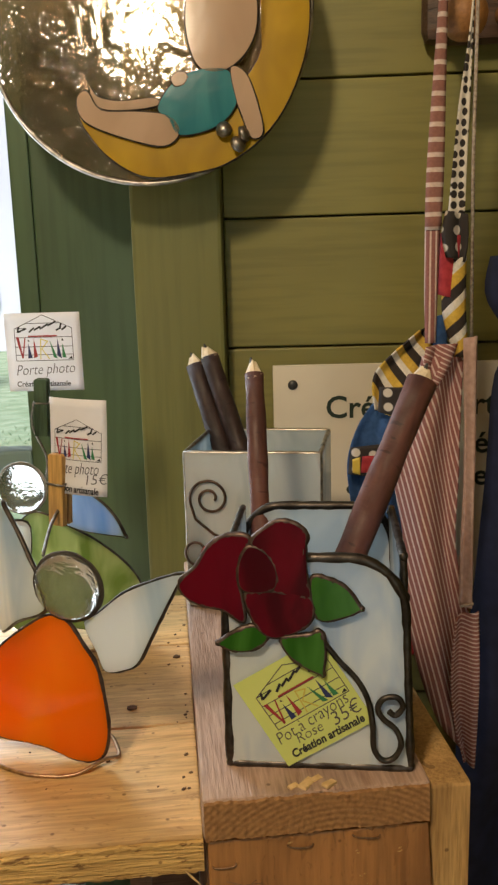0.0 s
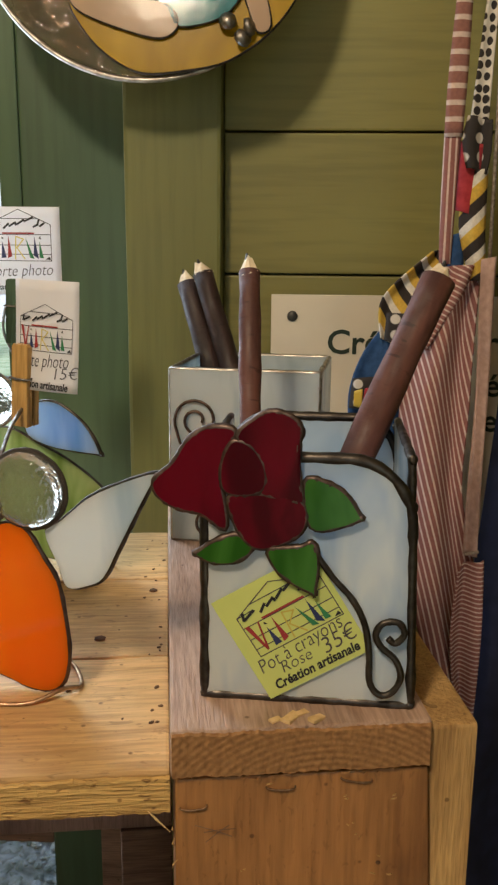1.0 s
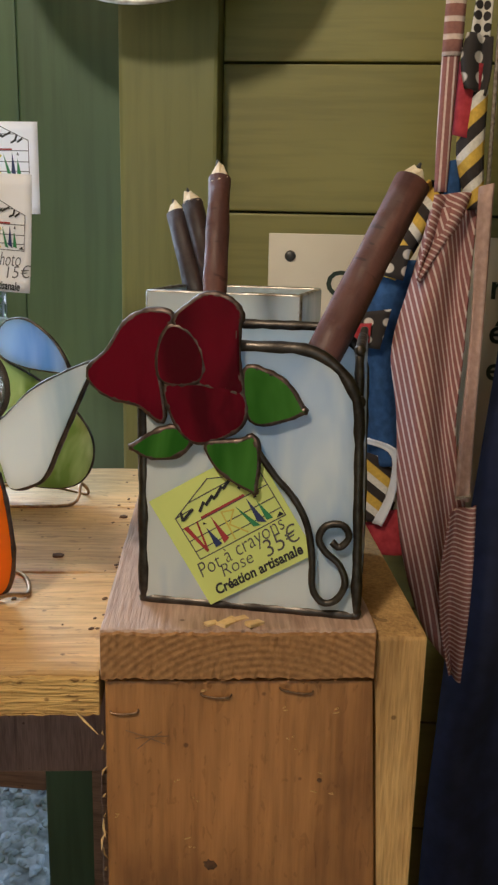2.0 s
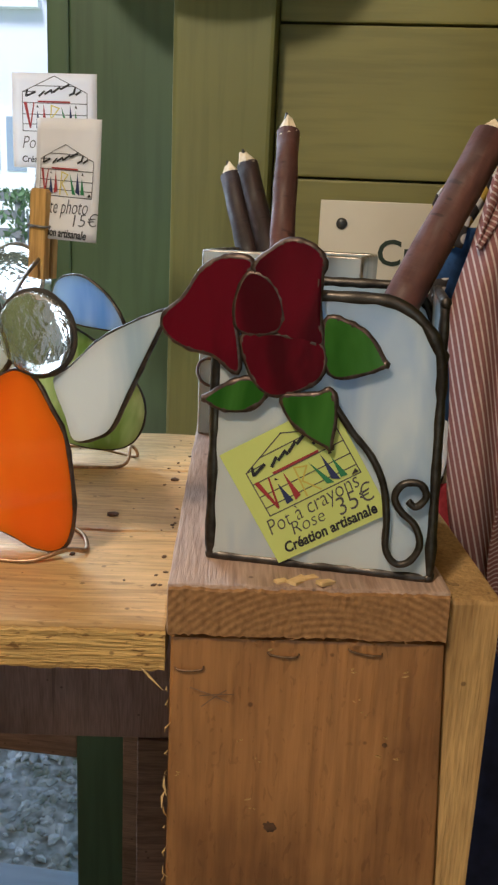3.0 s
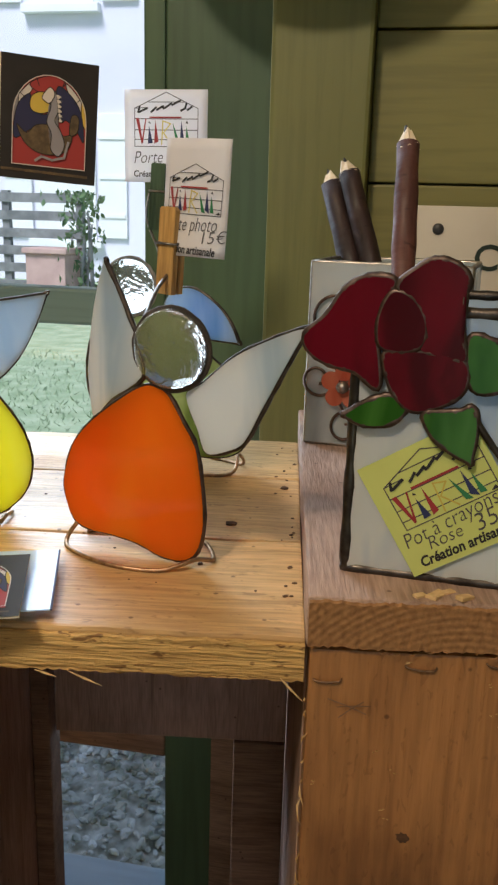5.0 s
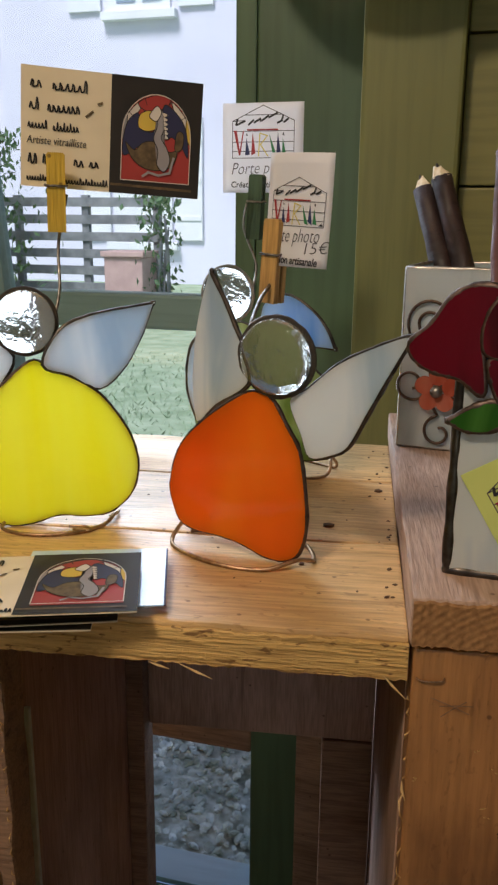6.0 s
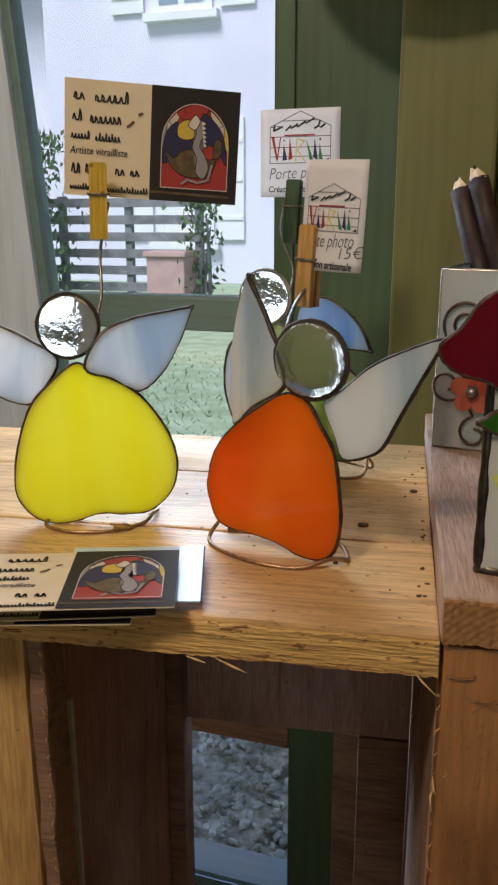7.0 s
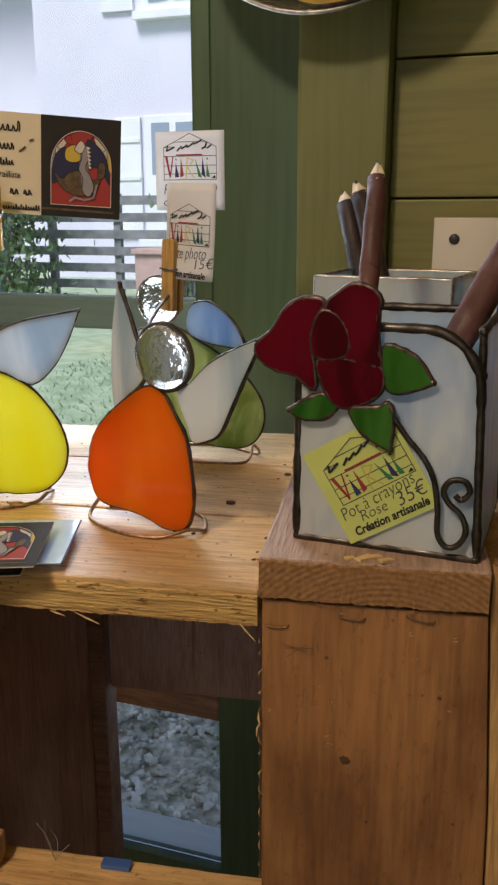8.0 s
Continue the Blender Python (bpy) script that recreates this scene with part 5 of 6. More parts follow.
def green_angel():
    base = pose(-0.11, 0.53, 0, 0, 0, 0)
    a = thing("photo_stand", base, "green stained glass angel photo stand with blue wings", "photo stand", "angel photo stands")
    inv = base.inverted()
    glazed("body", [(-14, 88), (-4, 87), (8, 80), (26, 70), (44, 55), (53, 42), (55, 29), (50, 16), (40, 9.5), (24, 8.6), (6, 11), (-12, 7), (-26, 9), (-36, 20), (-38, 40), (-33, 62), (-24, 78)], "pale_green_glass", a, "lead", 1.0, 0, "", 4, 51)
    nugget_head(a, -0.0173, 0.1050, 0.0150, 0.0158, -0.002, "solder")
    glazed("wing", [(-9, 86), (-10, 97), (-4, 104.5), (9, 106), (23.6, 98.5), (32.6, 89), (37.5, 79.5), (37.5, 79.5), (22, 79.8), (6, 81)], "blue_glass", a, "lead", 1.2, 0, "sky blue wing", 4, 52, m=inv @ pose(-0.095, 0.52, 0, 0, 0, -20))
    glazed("wing", [(-2, 82), (-12, 88), (-19.2, 85.6), (-26.6, 75), (-28.5, 55.1), (-24, 37), (-18, 33.6), (-6, 52)], "white_glass", a, "lead", 1.2, 0, "pale wing", 4, 53, m=inv @ pose(-0.12, 0.52, 0, 0, 0, 30))
    ring_foot(a, [(-0.026, 0, 0.010), (-0.030, -0.006, 0.001), (-0.010, -0.014, 0.001), (0.018, -0.016, 0.001), (0.044, -0.006, 0.001), (0.046, 0.004, 0.010), (0.046, 0.014, 0.001), (0.014, 0.028, 0.001), (-0.022, 0.020, 0.001)])
    peg("peg_green", a, -0.0055, 0.012, 0.136, 0.172, 3, 0, 0.0080, "dark green dyed clothes peg")
    part("wire", tube(smooth_loop([(-0.004, 0.003, 0.106), (-0.003, 0.008, 0.122), (-0.011, 0.010, 0.142), (-0.010, 0.012, 0.156)], 6, False), 0.0008, False, 7), "wire", a, "bent steel wire", smooth=True)


green_angel()


# ---------------- paper in the pegs ----------------
def tag_paper(parent, w, h, curl, mat):
    bm = bmesh.new()
    n = 10
    g = [[bm.verts.new((w * i / n, curl * ((i / n - 0.4) ** 2) * 2 - curl * 0.6 * (1 - j / n) ** 2, h * j / n)) for i in range(n + 1)] for j in range(n + 1)]
    for a, b in zip(g, g[1:]):
        for i in range(n):
            bm.faces.new((a[i], a[i + 1], b[i + 1], b[i]))
    ob = part("paper", bm, mat, parent, smooth=True)
    s = ob.modifiers.new("paper thickness", "SOLIDIFY")
    s.thickness, s.offset = 0.0003, 1
    return ob


def follow_curl(sheet_ob, w, h, curl):
    """Bend what is printed on a curled paper along with it."""
    for ob in sheet_ob.children:
        if ob.name.startswith("logo_"):
            bm = bmesh.new()
            bm.from_mesh(ob.data)
            bmesh.ops.triangulate(bm, faces=bm.faces[:])
            bmesh.ops.subdivide_edges(bm, edges=bm.edges[:], cuts=4, use_grid_fill=True)
            bm.to_mesh(ob.data)
            bm.free()
        back = ob.matrix_basis.inverted()
        for v in ob.data.vertices:
            q = ob.matrix_basis @ v.co
            q.y += curl * ((q.x / w - 0.4) ** 2) * 2 - curl * 0.6 * (1 - q.z / h) ** 2
            v.co = back @ q


def photo_tags():
    t = thing("price_tag", pose(-0.139, 0.5565, 0.1625), "white paper price tag held in a dark green peg", "price tag", "price tags")
    p = tag_paper(t, 0.0485, 0.0498, 0.0, "paper_white")
    logo(p, 0.0060, 0.0195, 0.0370)
    words("writing", "Porte photo", 0.0096, "pen", p, 0.0050, 0.0102, -0.0005, 2, 0.3, -0.00012, span=0.0380)
    words("writing", "Création artisanale", 0.0048, "ink", p, 0.0050, 0.0030, -0.0005, 0, 0.1, 0.00006, wide=0.95)
    t = thing("price_tag", pose(-0.0805, 0.4345, 0.1275, 0, 2.0, -20), "curled off-white paper price tag held in a plain wooden peg", "price tag", "price tags")
    p = tag_paper(t, 0.0318, 0.0482, 0.0034, "paper_cream")
    logo(p, 0.0028, 0.0178, 0.0262, -1, -0.0006)
    words("writing", "orte photo", 0.0086, "pen", p, 0.0036, 0.0105, -0.00055, 1, 0.3, -0.00010, span=0.0235)
    words("writing", "15€", 0.0072, "pen", p, 0.0195, 0.0056, -0.00055, 4, 0.2, -0.00010, span=0.0115)
    words("writing", "ation artisanale", 0.0048, "ink", p, 0.0060, 0.0016, -0.00055, -2, 0.1, 0.00010, span=0.0215)
    follow_curl(p, 0.0318, 0.0482, 0.0034)


photo_tags()


def trade_card_print(p, w, h, upright=True):
    """Left half cream with writing, right half black with an arched coloured picture."""
    y = -0.0004
    patches("black_half", [[(w * 0.487, 0), (w, 0), (w, h), (w * 0.487, h)]], "card_black", p, y)
    def letter_bars(name, x0, x1, z, tall, count, seed, thick):
        """A line of writing that is not to be read: one rounded run of strokes of uneven height."""
        rng = random.Random(seed)
        step = (x1 - x0) / count
        run = []
        for k in range(count):
            a, top = x0 + k * step, tall * rng.choice((0.5, 0.55, 0.6, 1.0))
            run += [(w * (a + 0.20 * step), h * (z + 0.1 * top)), (w * (a + rng.uniform(0.25, 0.5) * step), h * (z + top)), (w * (a + 0.62 * step), h * (z + top * rng.uniform(0.3, 0.8))), (w * (a + rng.uniform(0.55, 0.85) * step), h * (z - 0.004))]
        strokes(name, [[(q.x, q.y) for q in smooth_loop(run, 3, False)]], h * thick, "ink", p, y)
    letter_bars("title_bar", 0.045, 0.115, 0.835, 0.085, 2, 1, 0.013)
    letter_bars("title_bar", 0.165, 0.365, 0.825, 0.085, 6, 2, 0.013)
    letter_bars("title_bar", 0.040, 0.105, 0.655, 0.085, 2, 3, 0.013)
    letter_bars("title_bar", 0.140, 0.320, 0.645, 0.085, 7, 4, 0.013)
    letter_bars("name_bar", 0.035, 0.145, 0.500, 0.060, 6, 5, 0.010)
    letter_bars("name_bar", 0.170, 0.315, 0.490, 0.060, 8, 6, 0.010)
    strokes("ink_smudge", [[(w * 0.355, h * 0.625), (w * 0.385, h * 0.665)], [(w * 0.42, h * 0.735), (w * 0.435, h * 0.745)]], h * 0.022, "print_brown", p, y)
    words("writing", "Artiste vitrailliste", h * 0.095, "ink", p, w * 0.03, h * 0.365, y, -0.5, 0.15, span=w * 0.325)
    for k, x in enumerate((0.035, 0.115, 0.285, 0.37)):
        letter_bars("number_bar", x, x + 0.06, 0.205, 0.07, 2, 11 + k, 0.014)
    letter_bars("address_bar", 0.03, 0.20, 0.060, 0.045, 12, 21, 0.009)
    letter_bars("address_bar", 0.24, 0.48, 0.050, 0.045, 15, 22, 0.009)
    strokes("address_bar_dim", [[(w * 0.50, h * 0.075), (w * 0.95, h * 0.065)]], h * 0.022, "print_brown", p, y - 0.0002)
    cx, cz, rx, rz = w * 0.745, h * 0.50, w * 0.195, h * 0.365
    arch = [(cx - rx, h * 0.12), (cx + rx, h * 0.12)] + [(cx + rx * math.cos(q), cz + rz * math.sin(q)) for q in (math.pi * k / 16 for k in range(17))]
    patches("picture_ground", [arch], "print_red", p, y - 0.0002)

    def blob(mat, pts, k, line=0.010):
        loop = [(cx + rx * q.x, cz + rz * q.y) for q in smooth_loop(pts, 5)]
        patches("picture_patch", [loop], mat, p, y - 0.0002 - 0.00006 * k)
        if line:
            strokes("picture_line", [loop + loop[:1]], h * line * 0.7, "card_black", p, y - 0.00022 - 0.00006 * k)
    for side in (-1, 1):
        blob("print_white", [(side * 0.98, -0.05), (side * 0.95, 0.35), (side * 0.68, 0.68), (side * 0.42, 0.86), (side * 0.52, 0.60), (side * 0.72, 0.40)], 1)
        blob("print_yellow" if side > 0 else "print_grey", [(side * 1.0, -0.10), (side * 0.99, 0.30), (side * 0.86, 0.52), (side * 0.88, 0.10)], 2)
    blob("print_red", [(-0.55, 0.78), (0.0, 1.0), (0.4, 0.88), (0.1, 0.66), (-0.3, 0.6)], 2)
    # spread dark wings, a pale moon, a mound and a rising pale figure of plain pieces
    blob("print_navy", [(-0.95, -0.45), (-0.88, 0.25), (-0.55, 0.55), (-0.50, 0.22), (-0.15, 0.12), (0.05, 0.25), (-0.1, -0.12), (-0.45, -0.2)], 3)
    blob("print_navy", [(0.15, 0.30), (0.20, 0.78), (0.55, 0.62), (0.85, 0.25), (0.95, -0.40), (0.72, -0.12), (0.45, 0.05), (0.30, 0.0)], 3)
    blob("print_yellow", [(-0.52, 0.22), (-0.50, 0.50), (-0.22, 0.62), (0.05, 0.50), (0.02, 0.25), (-0.25, 0.14)], 4)
    blob("print_brown", [(-0.88, -0.15), (-0.62, -0.32), (-0.35, -0.12), (0.10, -0.10), (0.38, -0.30), (0.62, -0.28), (0.50, -0.62), (0.10, -0.76), (-0.35, -0.72), (-0.70, -0.50)], 5)
    blob("print_brown", [(0.58, 0.12), (0.70, 0.20), (0.80, 0.10), (0.76, -0.20), (0.56, -0.26)], 6)
    blob("print_grey", [(-0.05, 0.70), (0.16, 0.62), (0.26, 0.30), (0.14, 0.02), (0.30, -0.20), (0.42, -0.52), (0.26, -0.78), (0.04, -0.62), (0.06, -0.30), (-0.08, -0.02), (0.02, 0.30), (-0.02, 0.50)], 7)
    blob("print_white", [(-0.22, 0.52), (-0.02, 0.74), (0.12, 0.60), (0.0, 0.40), (-0.14, 0.42)], 8)
    for k in range(6):
        blob("print_white", [(0.16 + 0.02 * k, 0.60 - 0.10 * k), (0.30 + 0.01 * k, 0.56 - 0.11 * k), (0.20 + 0.01 * k, 0.50 - 0.10 * k)], 9, 0.004)
    strokes("picture_line", [[(cx - rx * 0.36, cz - rz * 0.92), (cx - rx * 0.2, cz - rz * 0.82), (cx + rx * 0.1, cz - rz * 0.88), (cx + rx * 0.42, cz - rz * 0.80), (cx + rx * 0.52, cz - rz * 0.45)]], h * 0.02, "print_grey", p, y - 0.0009)
    strokes("picture_line", [arch + arch[:1]], h * 0.007, "print_white", p, y - 0.0009)
    for k in (3, 6, 10, 13):
        a = math.pi * k / 16
        strokes("picture_line", [[(cx + rx * 0.80 * math.cos(a), cz + rz * 0.80 * math.sin(a)), (cx + rx * math.cos(a), cz + rz * math.sin(a))]], h * 0.006, "card_black", p, y - 0.0009)


def trade_card(m, label, lay=False):
    w, h = 0.0865, 0.0545
    c = thing("business_card", m, label, "business card", "business cards")
    p = part("card", box(0, w, 0, 0.0004, 0, h), "card_cream", c)
    trade_card_print(p, w, h)
    return c


trade_card(pose(-0.2035, 0.4350, 0.1622, 0, 3.6, 28), "cream and black business card held in a yellow peg")

# a few cards lie on the shelf's front edge
for x, y, z, turn in ((-0.113, 0.3110, 0.0012, 19), (-0.105, 0.3170, 0.0030, 22), (-0.0955, 0.3135, 0.0100, 21)):
    c, q = math.cos(radians(turn)), math.sin(radians(turn))
    trade_card(pose(x - 0.0865 * c, y - 0.0865 * q, z, -90, 0, turn), "cream and black business card lying in a loose stack")
blue = thing("card", Matrix.Translation((-0.1045, 0.3255, 0.0048)) @ pose(0, 0, 0, 0, 0, 20), "glossy pale blue card lying under the business cards", "card")
part("card_sheet", box(-0.045, 0.0135, 0, 0.0565, 0, 0.0005), "card_blue", blue)
part("card_rim", box(0.01352, 0.0143, 0, 0.0565, 0, 0.0005), "print_navy", blue, "dark edge")

# ---------------- the round panel on the wall ----------------
def disc():
    c = (-0.055, 0.668, 0.4165)
    d = thing("stained_glass_disc", pose(*c, -6.2, 0, -2), "round stained glass panel, yellow crescent on hammered clear glass", "stained glass")
    R = 118.0
    circle = [(R * math.cos(a), R * math.sin(a)) for a in (math.tau * k / 72 for k in range(72))]
    part("clear_ground", sheet(mm(circle), 0.003, 0), "hammered", d, "hammered clear glass")
    part("rim", tube([(a * MM, 0.0015, b * MM) for a, b in circle], 0.0017, True, 8, 0.08, 1), "solder", d, "bright soldered rim", smooth=True)

    def piece(name, px, glass, y, seed, label):
        pts = [((a - 250) * 0.393, (15 - b) * 0.385) for a, b in px]
        glazed(name, pts, glass, d, "lead", 1.1, -y, label, 4, seed)
    piece("crescent", [(125, 190), (150, 245), (195, 288), (248, 312), (320, 308), (390, 293), (460, 246), (508, 180), (540, 90), (546, 0), (532, -90), (495, -165), (455, -170), (470, -80), (468, 40), (440, 130), (330, 215), (210, 205)], "moon_glass", 0.0022, 61, "golden yellow crescent")
    piece("pale_shape", [(325, 20), (330, 80), (350, 122), (390, 128), (430, 100), (452, 50), (445, -20), (390, -55), (340, -35)], "skin_glass", 0.0050, 62, "pale pink rounded glass")
    piece("blue_shape", [(270, 190), (300, 145), (350, 125), (400, 130), (415, 180), (380, 225), (310, 240), (290, 210)], "teal_glass", 0.0050, 63, "teal glass")
    piece("pale_shape", [(122, 165), (140, 155), (165, 190), (230, 195), (290, 205), (308, 235), (280, 258), (220, 245), (150, 218), (125, 195)], "skin_glass", 0.0050, 64, "pale pink long glass")
    piece("pale_shape", [(405, 125), (430, 135), (448, 180), (460, 240), (440, 250), (425, 215), (412, 175)], "skin_glass", 0.0056, 65, "pale pink narrow glass")
    piece("pale_shape", [(296, 140), (303, 130), (318, 128), (325, 137), (318, 149), (303, 152)], "skin_glass", 0.0056, 66, "small pale pink glass")
    piece("pale_shape", [(146, 148), (160, 165), (200, 174), (262, 171), (268, 184), (215, 190), (168, 186), (150, 170)], "skin_glass", 0.0040, 67, "pale pink strip of glass")
    for k, (x, z) in enumerate(((390, 235), (415, 262), (425, 245))):
        part("solder_bow", lathe([(0.002, -0.003), (0.006, -0.001), (0.0055, 0.002), (0.002, 0.004)], 10), "wire", d, "lumpy grey solder ornament", pose((x - 250) * 0.393 * MM, -0.008, (15 - z) * 0.385 * MM, 70, 20 * k, 30 * k), True)
    for sx in (-0.04, 0.04):
        part("chain", tube([(sx, 0.001, 0.112), (sx * 0.6, 0.003, 0.30), (0, 0.005, 0.50)], 0.0008, False, 6), "wire", d, "thin hanging wire")
    part("hook", tube(smooth_loop([(0, 0.006, 0.49), (0, -0.001, 0.496), (0, 0.001, 0.505), (0, 0.008, 0.507)], 5, False), 0.0015, False, 7), "wire", d)


disc()

# ---------------- sign ----------------
def sign():
    s = thing("sign", pose(0.029, 0.7195, -0.06), "cream board sign with black lettering screwed to the wall", "sign")
    part("board", box(0, 0.205, 0, 0.004, 0, 0.217, 0.0008), "sign_board", s)
    part("screw", lathe([(0.0036, 0), (0.0042, 0.0008), (0.0030, 0.0018)], 16), "graphite", s, "dark round screw head", pose(0.0165, 0, 0.2005, 90, 0, 0), True)
    words("lettering", "Cré", 0.0265, "ink_green", s, 0.0435, 0.172, -0.0004, 0, 0, 0.0004)
    words("lettering", "rt", 0.0265, "ink_green", s, 0.1655, 0.173, -0.0004, 0, 0, 0.0004)
    words("lettering", "éc", 0.026, "ink_green", s, 0.1675, 0.140, -0.0004, 0, 0, 0.0004)
    words("lettering", "er", 0.026, "ink_green", s, 0.1675, 0.112, -0.0004, 0, 0, 0.0004)
    words("lettering", "g", 0.028, "ink_green", s, 0.061, 0.112, -0.0004, 0, 0, 0.0004)


sign()

# ---------------- aprons on the wall ----------------
AY = 0.615


def hook_rail():
    r = thing("hook_rail", pose(0.16, WALL_Y, 0.440), "dark brown wooden hook rail on the wall", "hook rail")
    part("rail", box(-0.012, 0.60, -0.024, -0.001, -0.042, 0.035, 0.010, 0.0010, 2, 40), "rail_wood", r)
    for x in (0.005, 0.046, 0.14, 0.24):
        h = part("hook", tube(smooth_loop([(x, -0.022, -0.025), (x, -0.050, -0.034), (x, -0.070, -0.040)], 5, False), 0.007, False, 12), "front_wood", r, "turned wooden peg", smooth=True)
        part("knob", lathe([(0.006, 0.0), (0.013, 0.004), (0.0165, 0.012), (0.0150, 0.021), (0.008, 0.027), (0.002, 0.029)], 18), "front_wood", h, "rounded orange-brown knob", pose(x, -0.066, -0.040, 90, 0, 0), True)


hook_rail()


def striped_apron():
    a = thing("apron", pose(0, 0, 0), "red and white pinstriped cotton apron hanging from a hook", "apron", "aprons")
    cloth("body", [(0.137, 0.172), (0.128, 0.130), (0.118, 0.085), (0.124, 0.042), (0.131, -0.040), (0.150, -0.104), (0.172, -0.135)], [(0.164, 0.175), (0.163, 0.120), (0.163, 0.084), (0.162, 0.03), (0.172, -0.02), (0.174, -0.08), (0.175, -0.135)], "apron_stripe", a, AY, 2.4, 0.008, 34, 18, "", 2, 14)
    cloth("bib_edge", [(0.136, 0.180), (0.133, 0.158), (0.1285, 0.130)], [(0.158, 0.182), (0.150, 0.160), (0.1305, 0.128)], "apron_stripe", a, AY - 0.006, 3, 0.004, 10, 10, "", 4, 60)
    cloth("band", [(0.1625, 0.185), (0.164, 0.10), (0.1625, 0.03), (0.163, -0.01)], [(0.1695, 0.187), (0.1705, 0.10), (0.1710, 0.03), (0.1715, -0.01)], "apron_band", a, AY - 0.010, 1.3, 0.003, 16, 6, "plain pinkish edge band", 1)
    cloth("strap", [(0.1445, 0.455), (0.1425, 0.398), (0.1385, 0.34), (0.136, 0.296), (0.1355, 0.258)], [(0.1475, 0.455), (0.1472, 0.398), (0.1470, 0.34), (0.1468, 0.296), (0.1455, 0.258)], "strap_stripe", a, AY - 0.004, 1.2, 0.0015, 16, 4, "striped neck strap", 3)
    cloth("strap_lower", [(0.1358, 0.262), (0.136, 0.22), (0.137, 0.182)], [(0.1452, 0.262), (0.144, 0.22), (0.143, 0.182)], "apron_stripe", a, AY - 0.003, 1.2, 0.0015, 10, 4, "striped neck strap", 3)
    cloth("hem", [(0.160, -0.020), (0.157, -0.062), (0.160, -0.100), (0.168, -0.134)], [(0.1755, -0.012), (0.1775, -0.06), (0.1770, -0.10), (0.1755, -0.138)], "apron_stripe", a, AY - 0.010, 2.0, 0.005, 20, 10, "gathered lower hem", 5, 96)
    part("button_loop", tube([(0.163, AY - 0.014, -0.008), (0.172, AY - 0.014, -0.006)], 0.0012, False, 6), "cord", a, "small stitched loop")


striped_apron()


def printed_apron():
    a = thing("apron", pose(0, 0, 0), "cotton apron in blue, yellow, black and white print", "apron", "aprons")
    y = AY + 0.016
    cloth("sleeve", [(0.134, 0.190), (0.104, 0.160), (0.104, 0.132)], [(0.150, 0.192), (0.130, 0.150), (0.118, 0.128)], "bold_stripe", a, y, 2, 0.006, 12, 10, "yellow, black and white striped part", 6, 35)
    cloth("blue_side", [(0.106, 0.140), (0.092, 0.120), (0.084, 0.094), (0.086, 0.066), (0.092, 0.030), (0.098, 0.004)], [(0.150, 0.142), (0.142, 0.120), (0.134, 0.094), (0.134, 0.060), (0.136, 0.030), (0.138, 0.004)], "blue_cloth", a, y + 0.004, 2.6, 0.006, 24, 12, "blue cotton part", 7)
    cloth("print_patch", [(0.107, 0.150), (0.106, 0.132)], [(0.126, 0.150), (0.122, 0.128)], "comic", a, y - 0.006, 1, 0.002, 6, 6, "black and white printed patch", 8)
    cloth("dark_pocket", [(0.086, 0.106), (0.084, 0.086)], [(0.116, 0.110), (0.110, 0.084)], "comic", a, y - 0.006, 1, 0.002, 6, 6, "dark printed patch", 2)
    cloth("red_patch", [(0.094, 0.100), (0.093, 0.088)], [(0.104, 0.101), (0.103, 0.088)], "red_cloth", a, y - 0.0095, 1, 0.001, 4, 4, "red patch", 1)
    cloth("yellow_patch", [(0.087, 0.098), (0.087, 0.088)], [(0.0925, 0.100), (0.0925, 0.087)], "print_yellow", a, y - 0.0095, 1, 0.001, 4, 4, "yellow patch", 1)
    cloth("striped_pocket", [(0.098, 0.016), (0.100, -0.010), (0.104, -0.036)], [(0.127, 0.006), (0.129, -0.012), (0.124, -0.036)], "bold_stripe", a, y + 0.001, 1.2, 0.003, 10, 8, "yellow, black and white striped pocket", 3, 50)
    cloth("pale_edge", [(0.104, 0.020), (0.122, 0.012), (0.121, -0.014), (0.112, -0.036)], [(0.106, 0.024), (0.127, 0.015), (0.127, -0.014), (0.119, -0.038)], "paper_white", a, y - 0.004, 1, 0.001, 14, 4, "white piping", 1)
    cloth("red_hem", [(0.106, -0.030), (0.108, -0.060)], [(0.146, -0.026), (0.150, -0.062)], "red_cloth", a, y + 0.005, 1.4, 0.003, 8, 6, "red lower part", 4)
    cloth("dotted_strap", [(0.1645, 0.455), (0.1640, 0.397), (0.157, 0.340), (0.1545, 0.310), (0.151, 0.266)], [(0.1668, 0.455), (0.1665, 0.397), (0.1650, 0.340), (0.1640, 0.310), (0.1630, 0.266)], "dotted", a, AY + 0.002, 1.3, 0.002, 18, 6, "white strap with black dots", 5)
    cloth("thin_strap", [(0.1468, 0.455), (0.1470, 0.397), (0.1462, 0.30), (0.146, 0.262)], [(0.1490, 0.455), (0.1490, 0.397), (0.1482, 0.30), (0.148, 0.262)], "dotted", a, AY + 0.004, 1.0, 0.001, 14, 4, "narrow printed strap", 5)
    cloth("neck_knot", [(0.149, 0.270), (0.1465, 0.255), (0.150, 0.240)], [(0.1635, 0.268), (0.1640, 0.250), (0.1620, 0.236)], "comic", a, AY - 0.006, 2, 0.004, 10, 8, "black and white knotted print", 9)
    cloth("red_strap", [(0.1465, 0.256), (0.1455, 0.215)], [(0.1600, 0.254), (0.1560, 0.212)], "red_cloth", a, AY - 0.001, 1.2, 0.002, 8, 6, "red strap", 3)
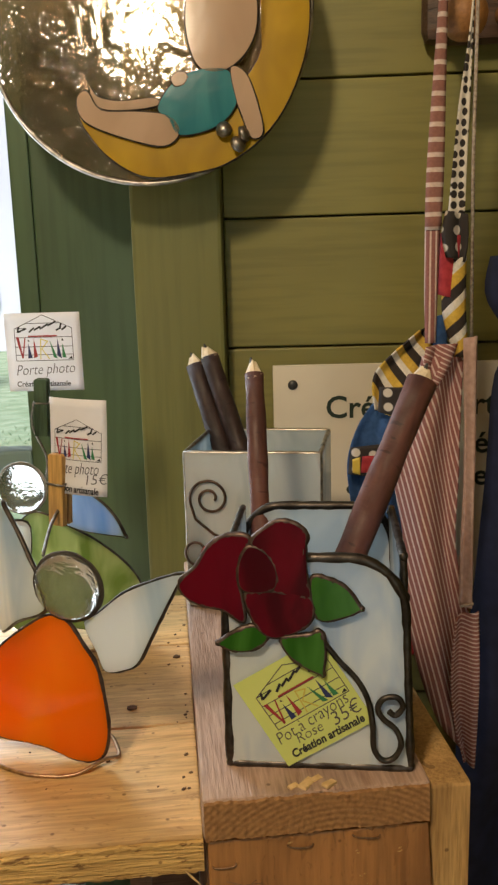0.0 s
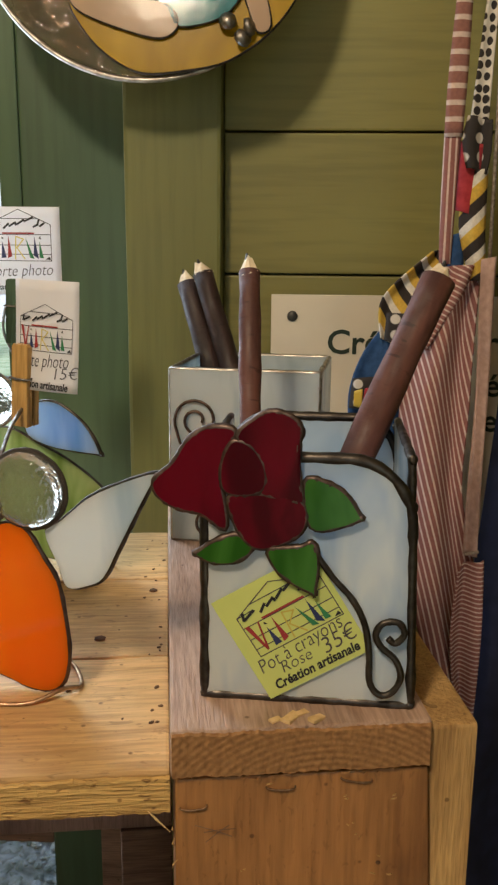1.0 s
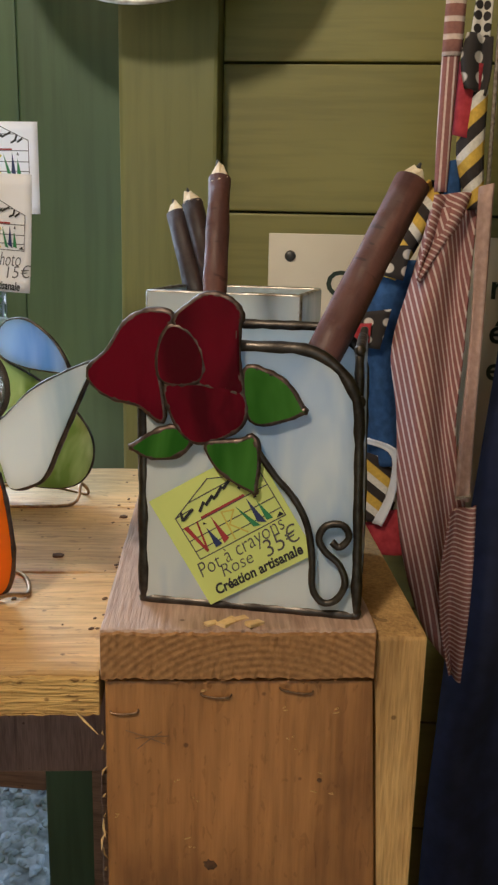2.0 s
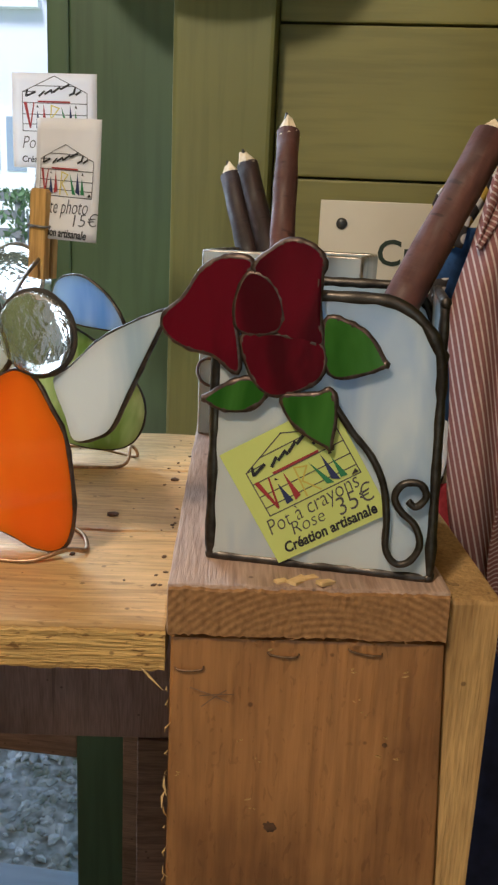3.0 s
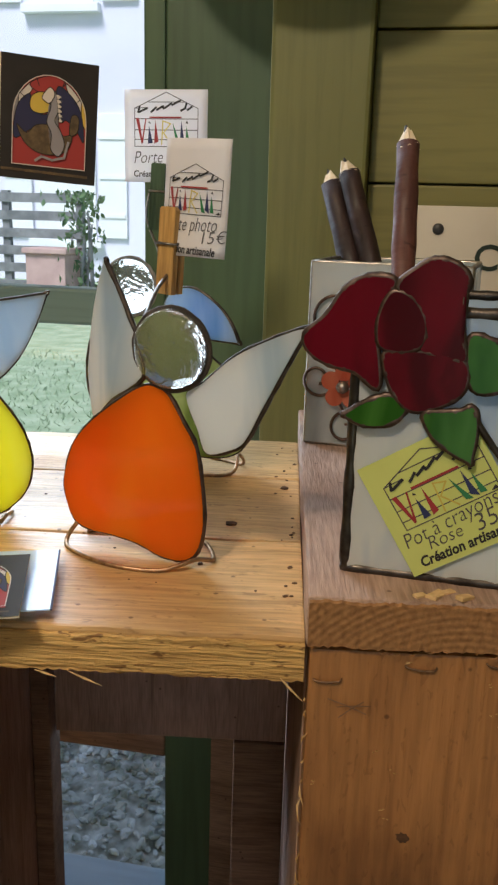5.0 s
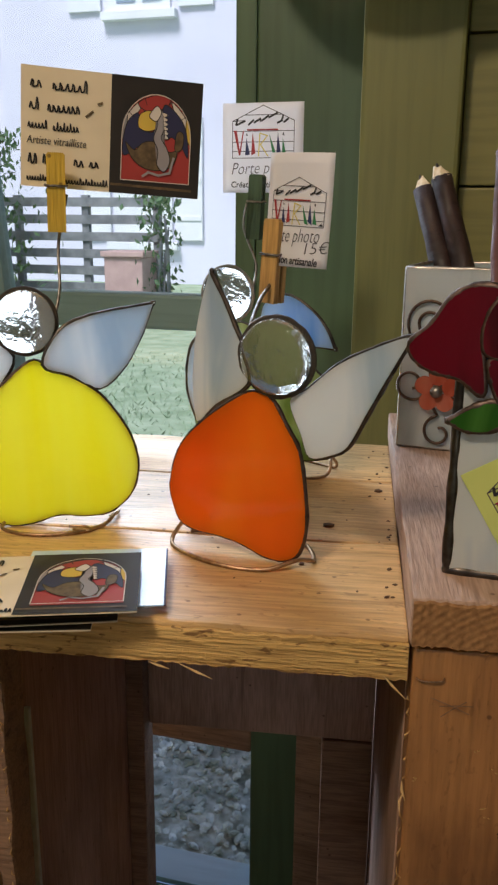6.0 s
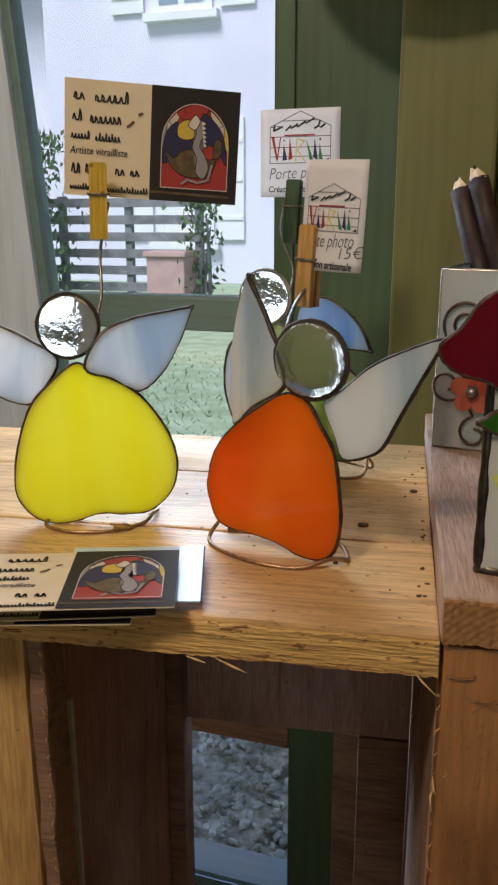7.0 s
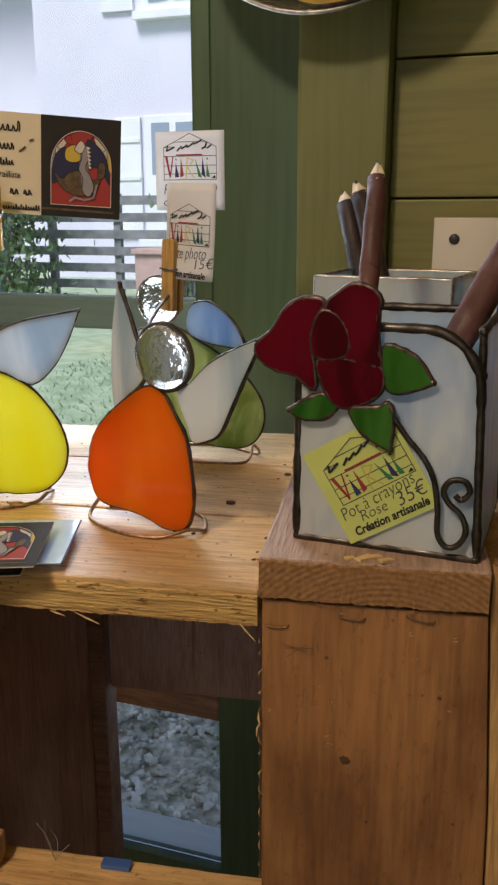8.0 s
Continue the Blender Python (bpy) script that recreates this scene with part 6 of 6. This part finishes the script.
    cloth("bold_strap", [(0.151, 0.238), (0.1485, 0.205), (0.158, 0.172)], [(0.1630, 0.240), (0.1635, 0.205), (0.1660, 0.172)], "bold_stripe", a, AY - 0.002, 1.5, 0.003, 12, 8, "striped printed strap", 2, -40)
    cloth("blue_strap", [(0.144, 0.200), (0.142, 0.170)], [(0.152, 0.202), (0.153, 0.168)], "blue_cloth", a, AY + 0.002, 1.0, 0.002, 6, 5, "blue cotton part", 4)
    part("cord", tube([(0.1672, AY - 0.004, 0.455), (0.1664, AY - 0.004, 0.30), (0.1680, AY - 0.004, 0.185)], 0.0012, False, 6), "cord", a, "braided cord", smooth=True)


printed_apron()


def navy_apron():
    a = thing("apron", pose(0, 0, 0), "dark navy cloth apron hanging on the wall", "apron", "aprons")
    cloth("body", [(0.190, 0.240), (0.188, 0.212), (0.206, 0.178), (0.1965, 0.150), (0.193, 0.08), (0.189, 0.03), (0.181, -0.06), (0.172, -0.18), (0.168, -0.30), (0.168, -0.60)], [(0.30, 0.25), (0.32, 0.21), (0.33, 0.18), (0.34, 0.15), (0.35, 0.08), (0.36, 0.03), (0.36, -0.06), (0.36, -0.18), (0.36, -0.30), (0.36, -0.60)], "navy_cloth", a, AY + 0.035, 5, 0.014, 40, 30, "", 3)
    cloth("strap", [(0.255, 0.455), (0.235, 0.34), (0.205, 0.235)], [(0.270, 0.455), (0.255, 0.34), (0.235, 0.235)], "navy_cloth", a, AY + 0.035, 1, 0.003, 14, 5, "navy neck strap", 3)


navy_apron()

# ---------------- bits on the lower shelf ----------------
hay = thing("straw_wisps", CRATE @ pose(-0.114, 0.018, -0.1773), "dry straw wisps on the lower rail", "straw")
for k in range(4):
    a = 1.3 * k
    line = smooth_loop([(0, 0, 0.0008), (0.005 * math.cos(a), 0.002 * math.sin(a), 0.008 + 0.003 * k), (0.010 * math.cos(a + 0.5), 0.003 * math.sin(a), 0.012 + 0.005 * k)], 5, False)
    part("wisp", tube(line, 0.00018, False, 5), "cord", hay)
tape = thing("paper_strip", CRATE @ pose(-0.088, 0.017, -0.1773, 0, 0, 0), "narrow blue paper strip on the lower rail", "paper strip")
part("strip", box(0, 0.016, 0, 0.006, 0, 0.0030, 0.0005), "blue_tape", tape)
offcut = thing("wood_offcut", CRATE @ pose(-0.141, 0.006, -0.1774, 0, 0, 4), "pale pine offcut lying on the lower rail", "wood offcut")
part("block", box(-0.040, 0, 0, 0.014, 0, 0.0165, 0.0028, 0.0006, 15, 10), "side_wood", offcut)
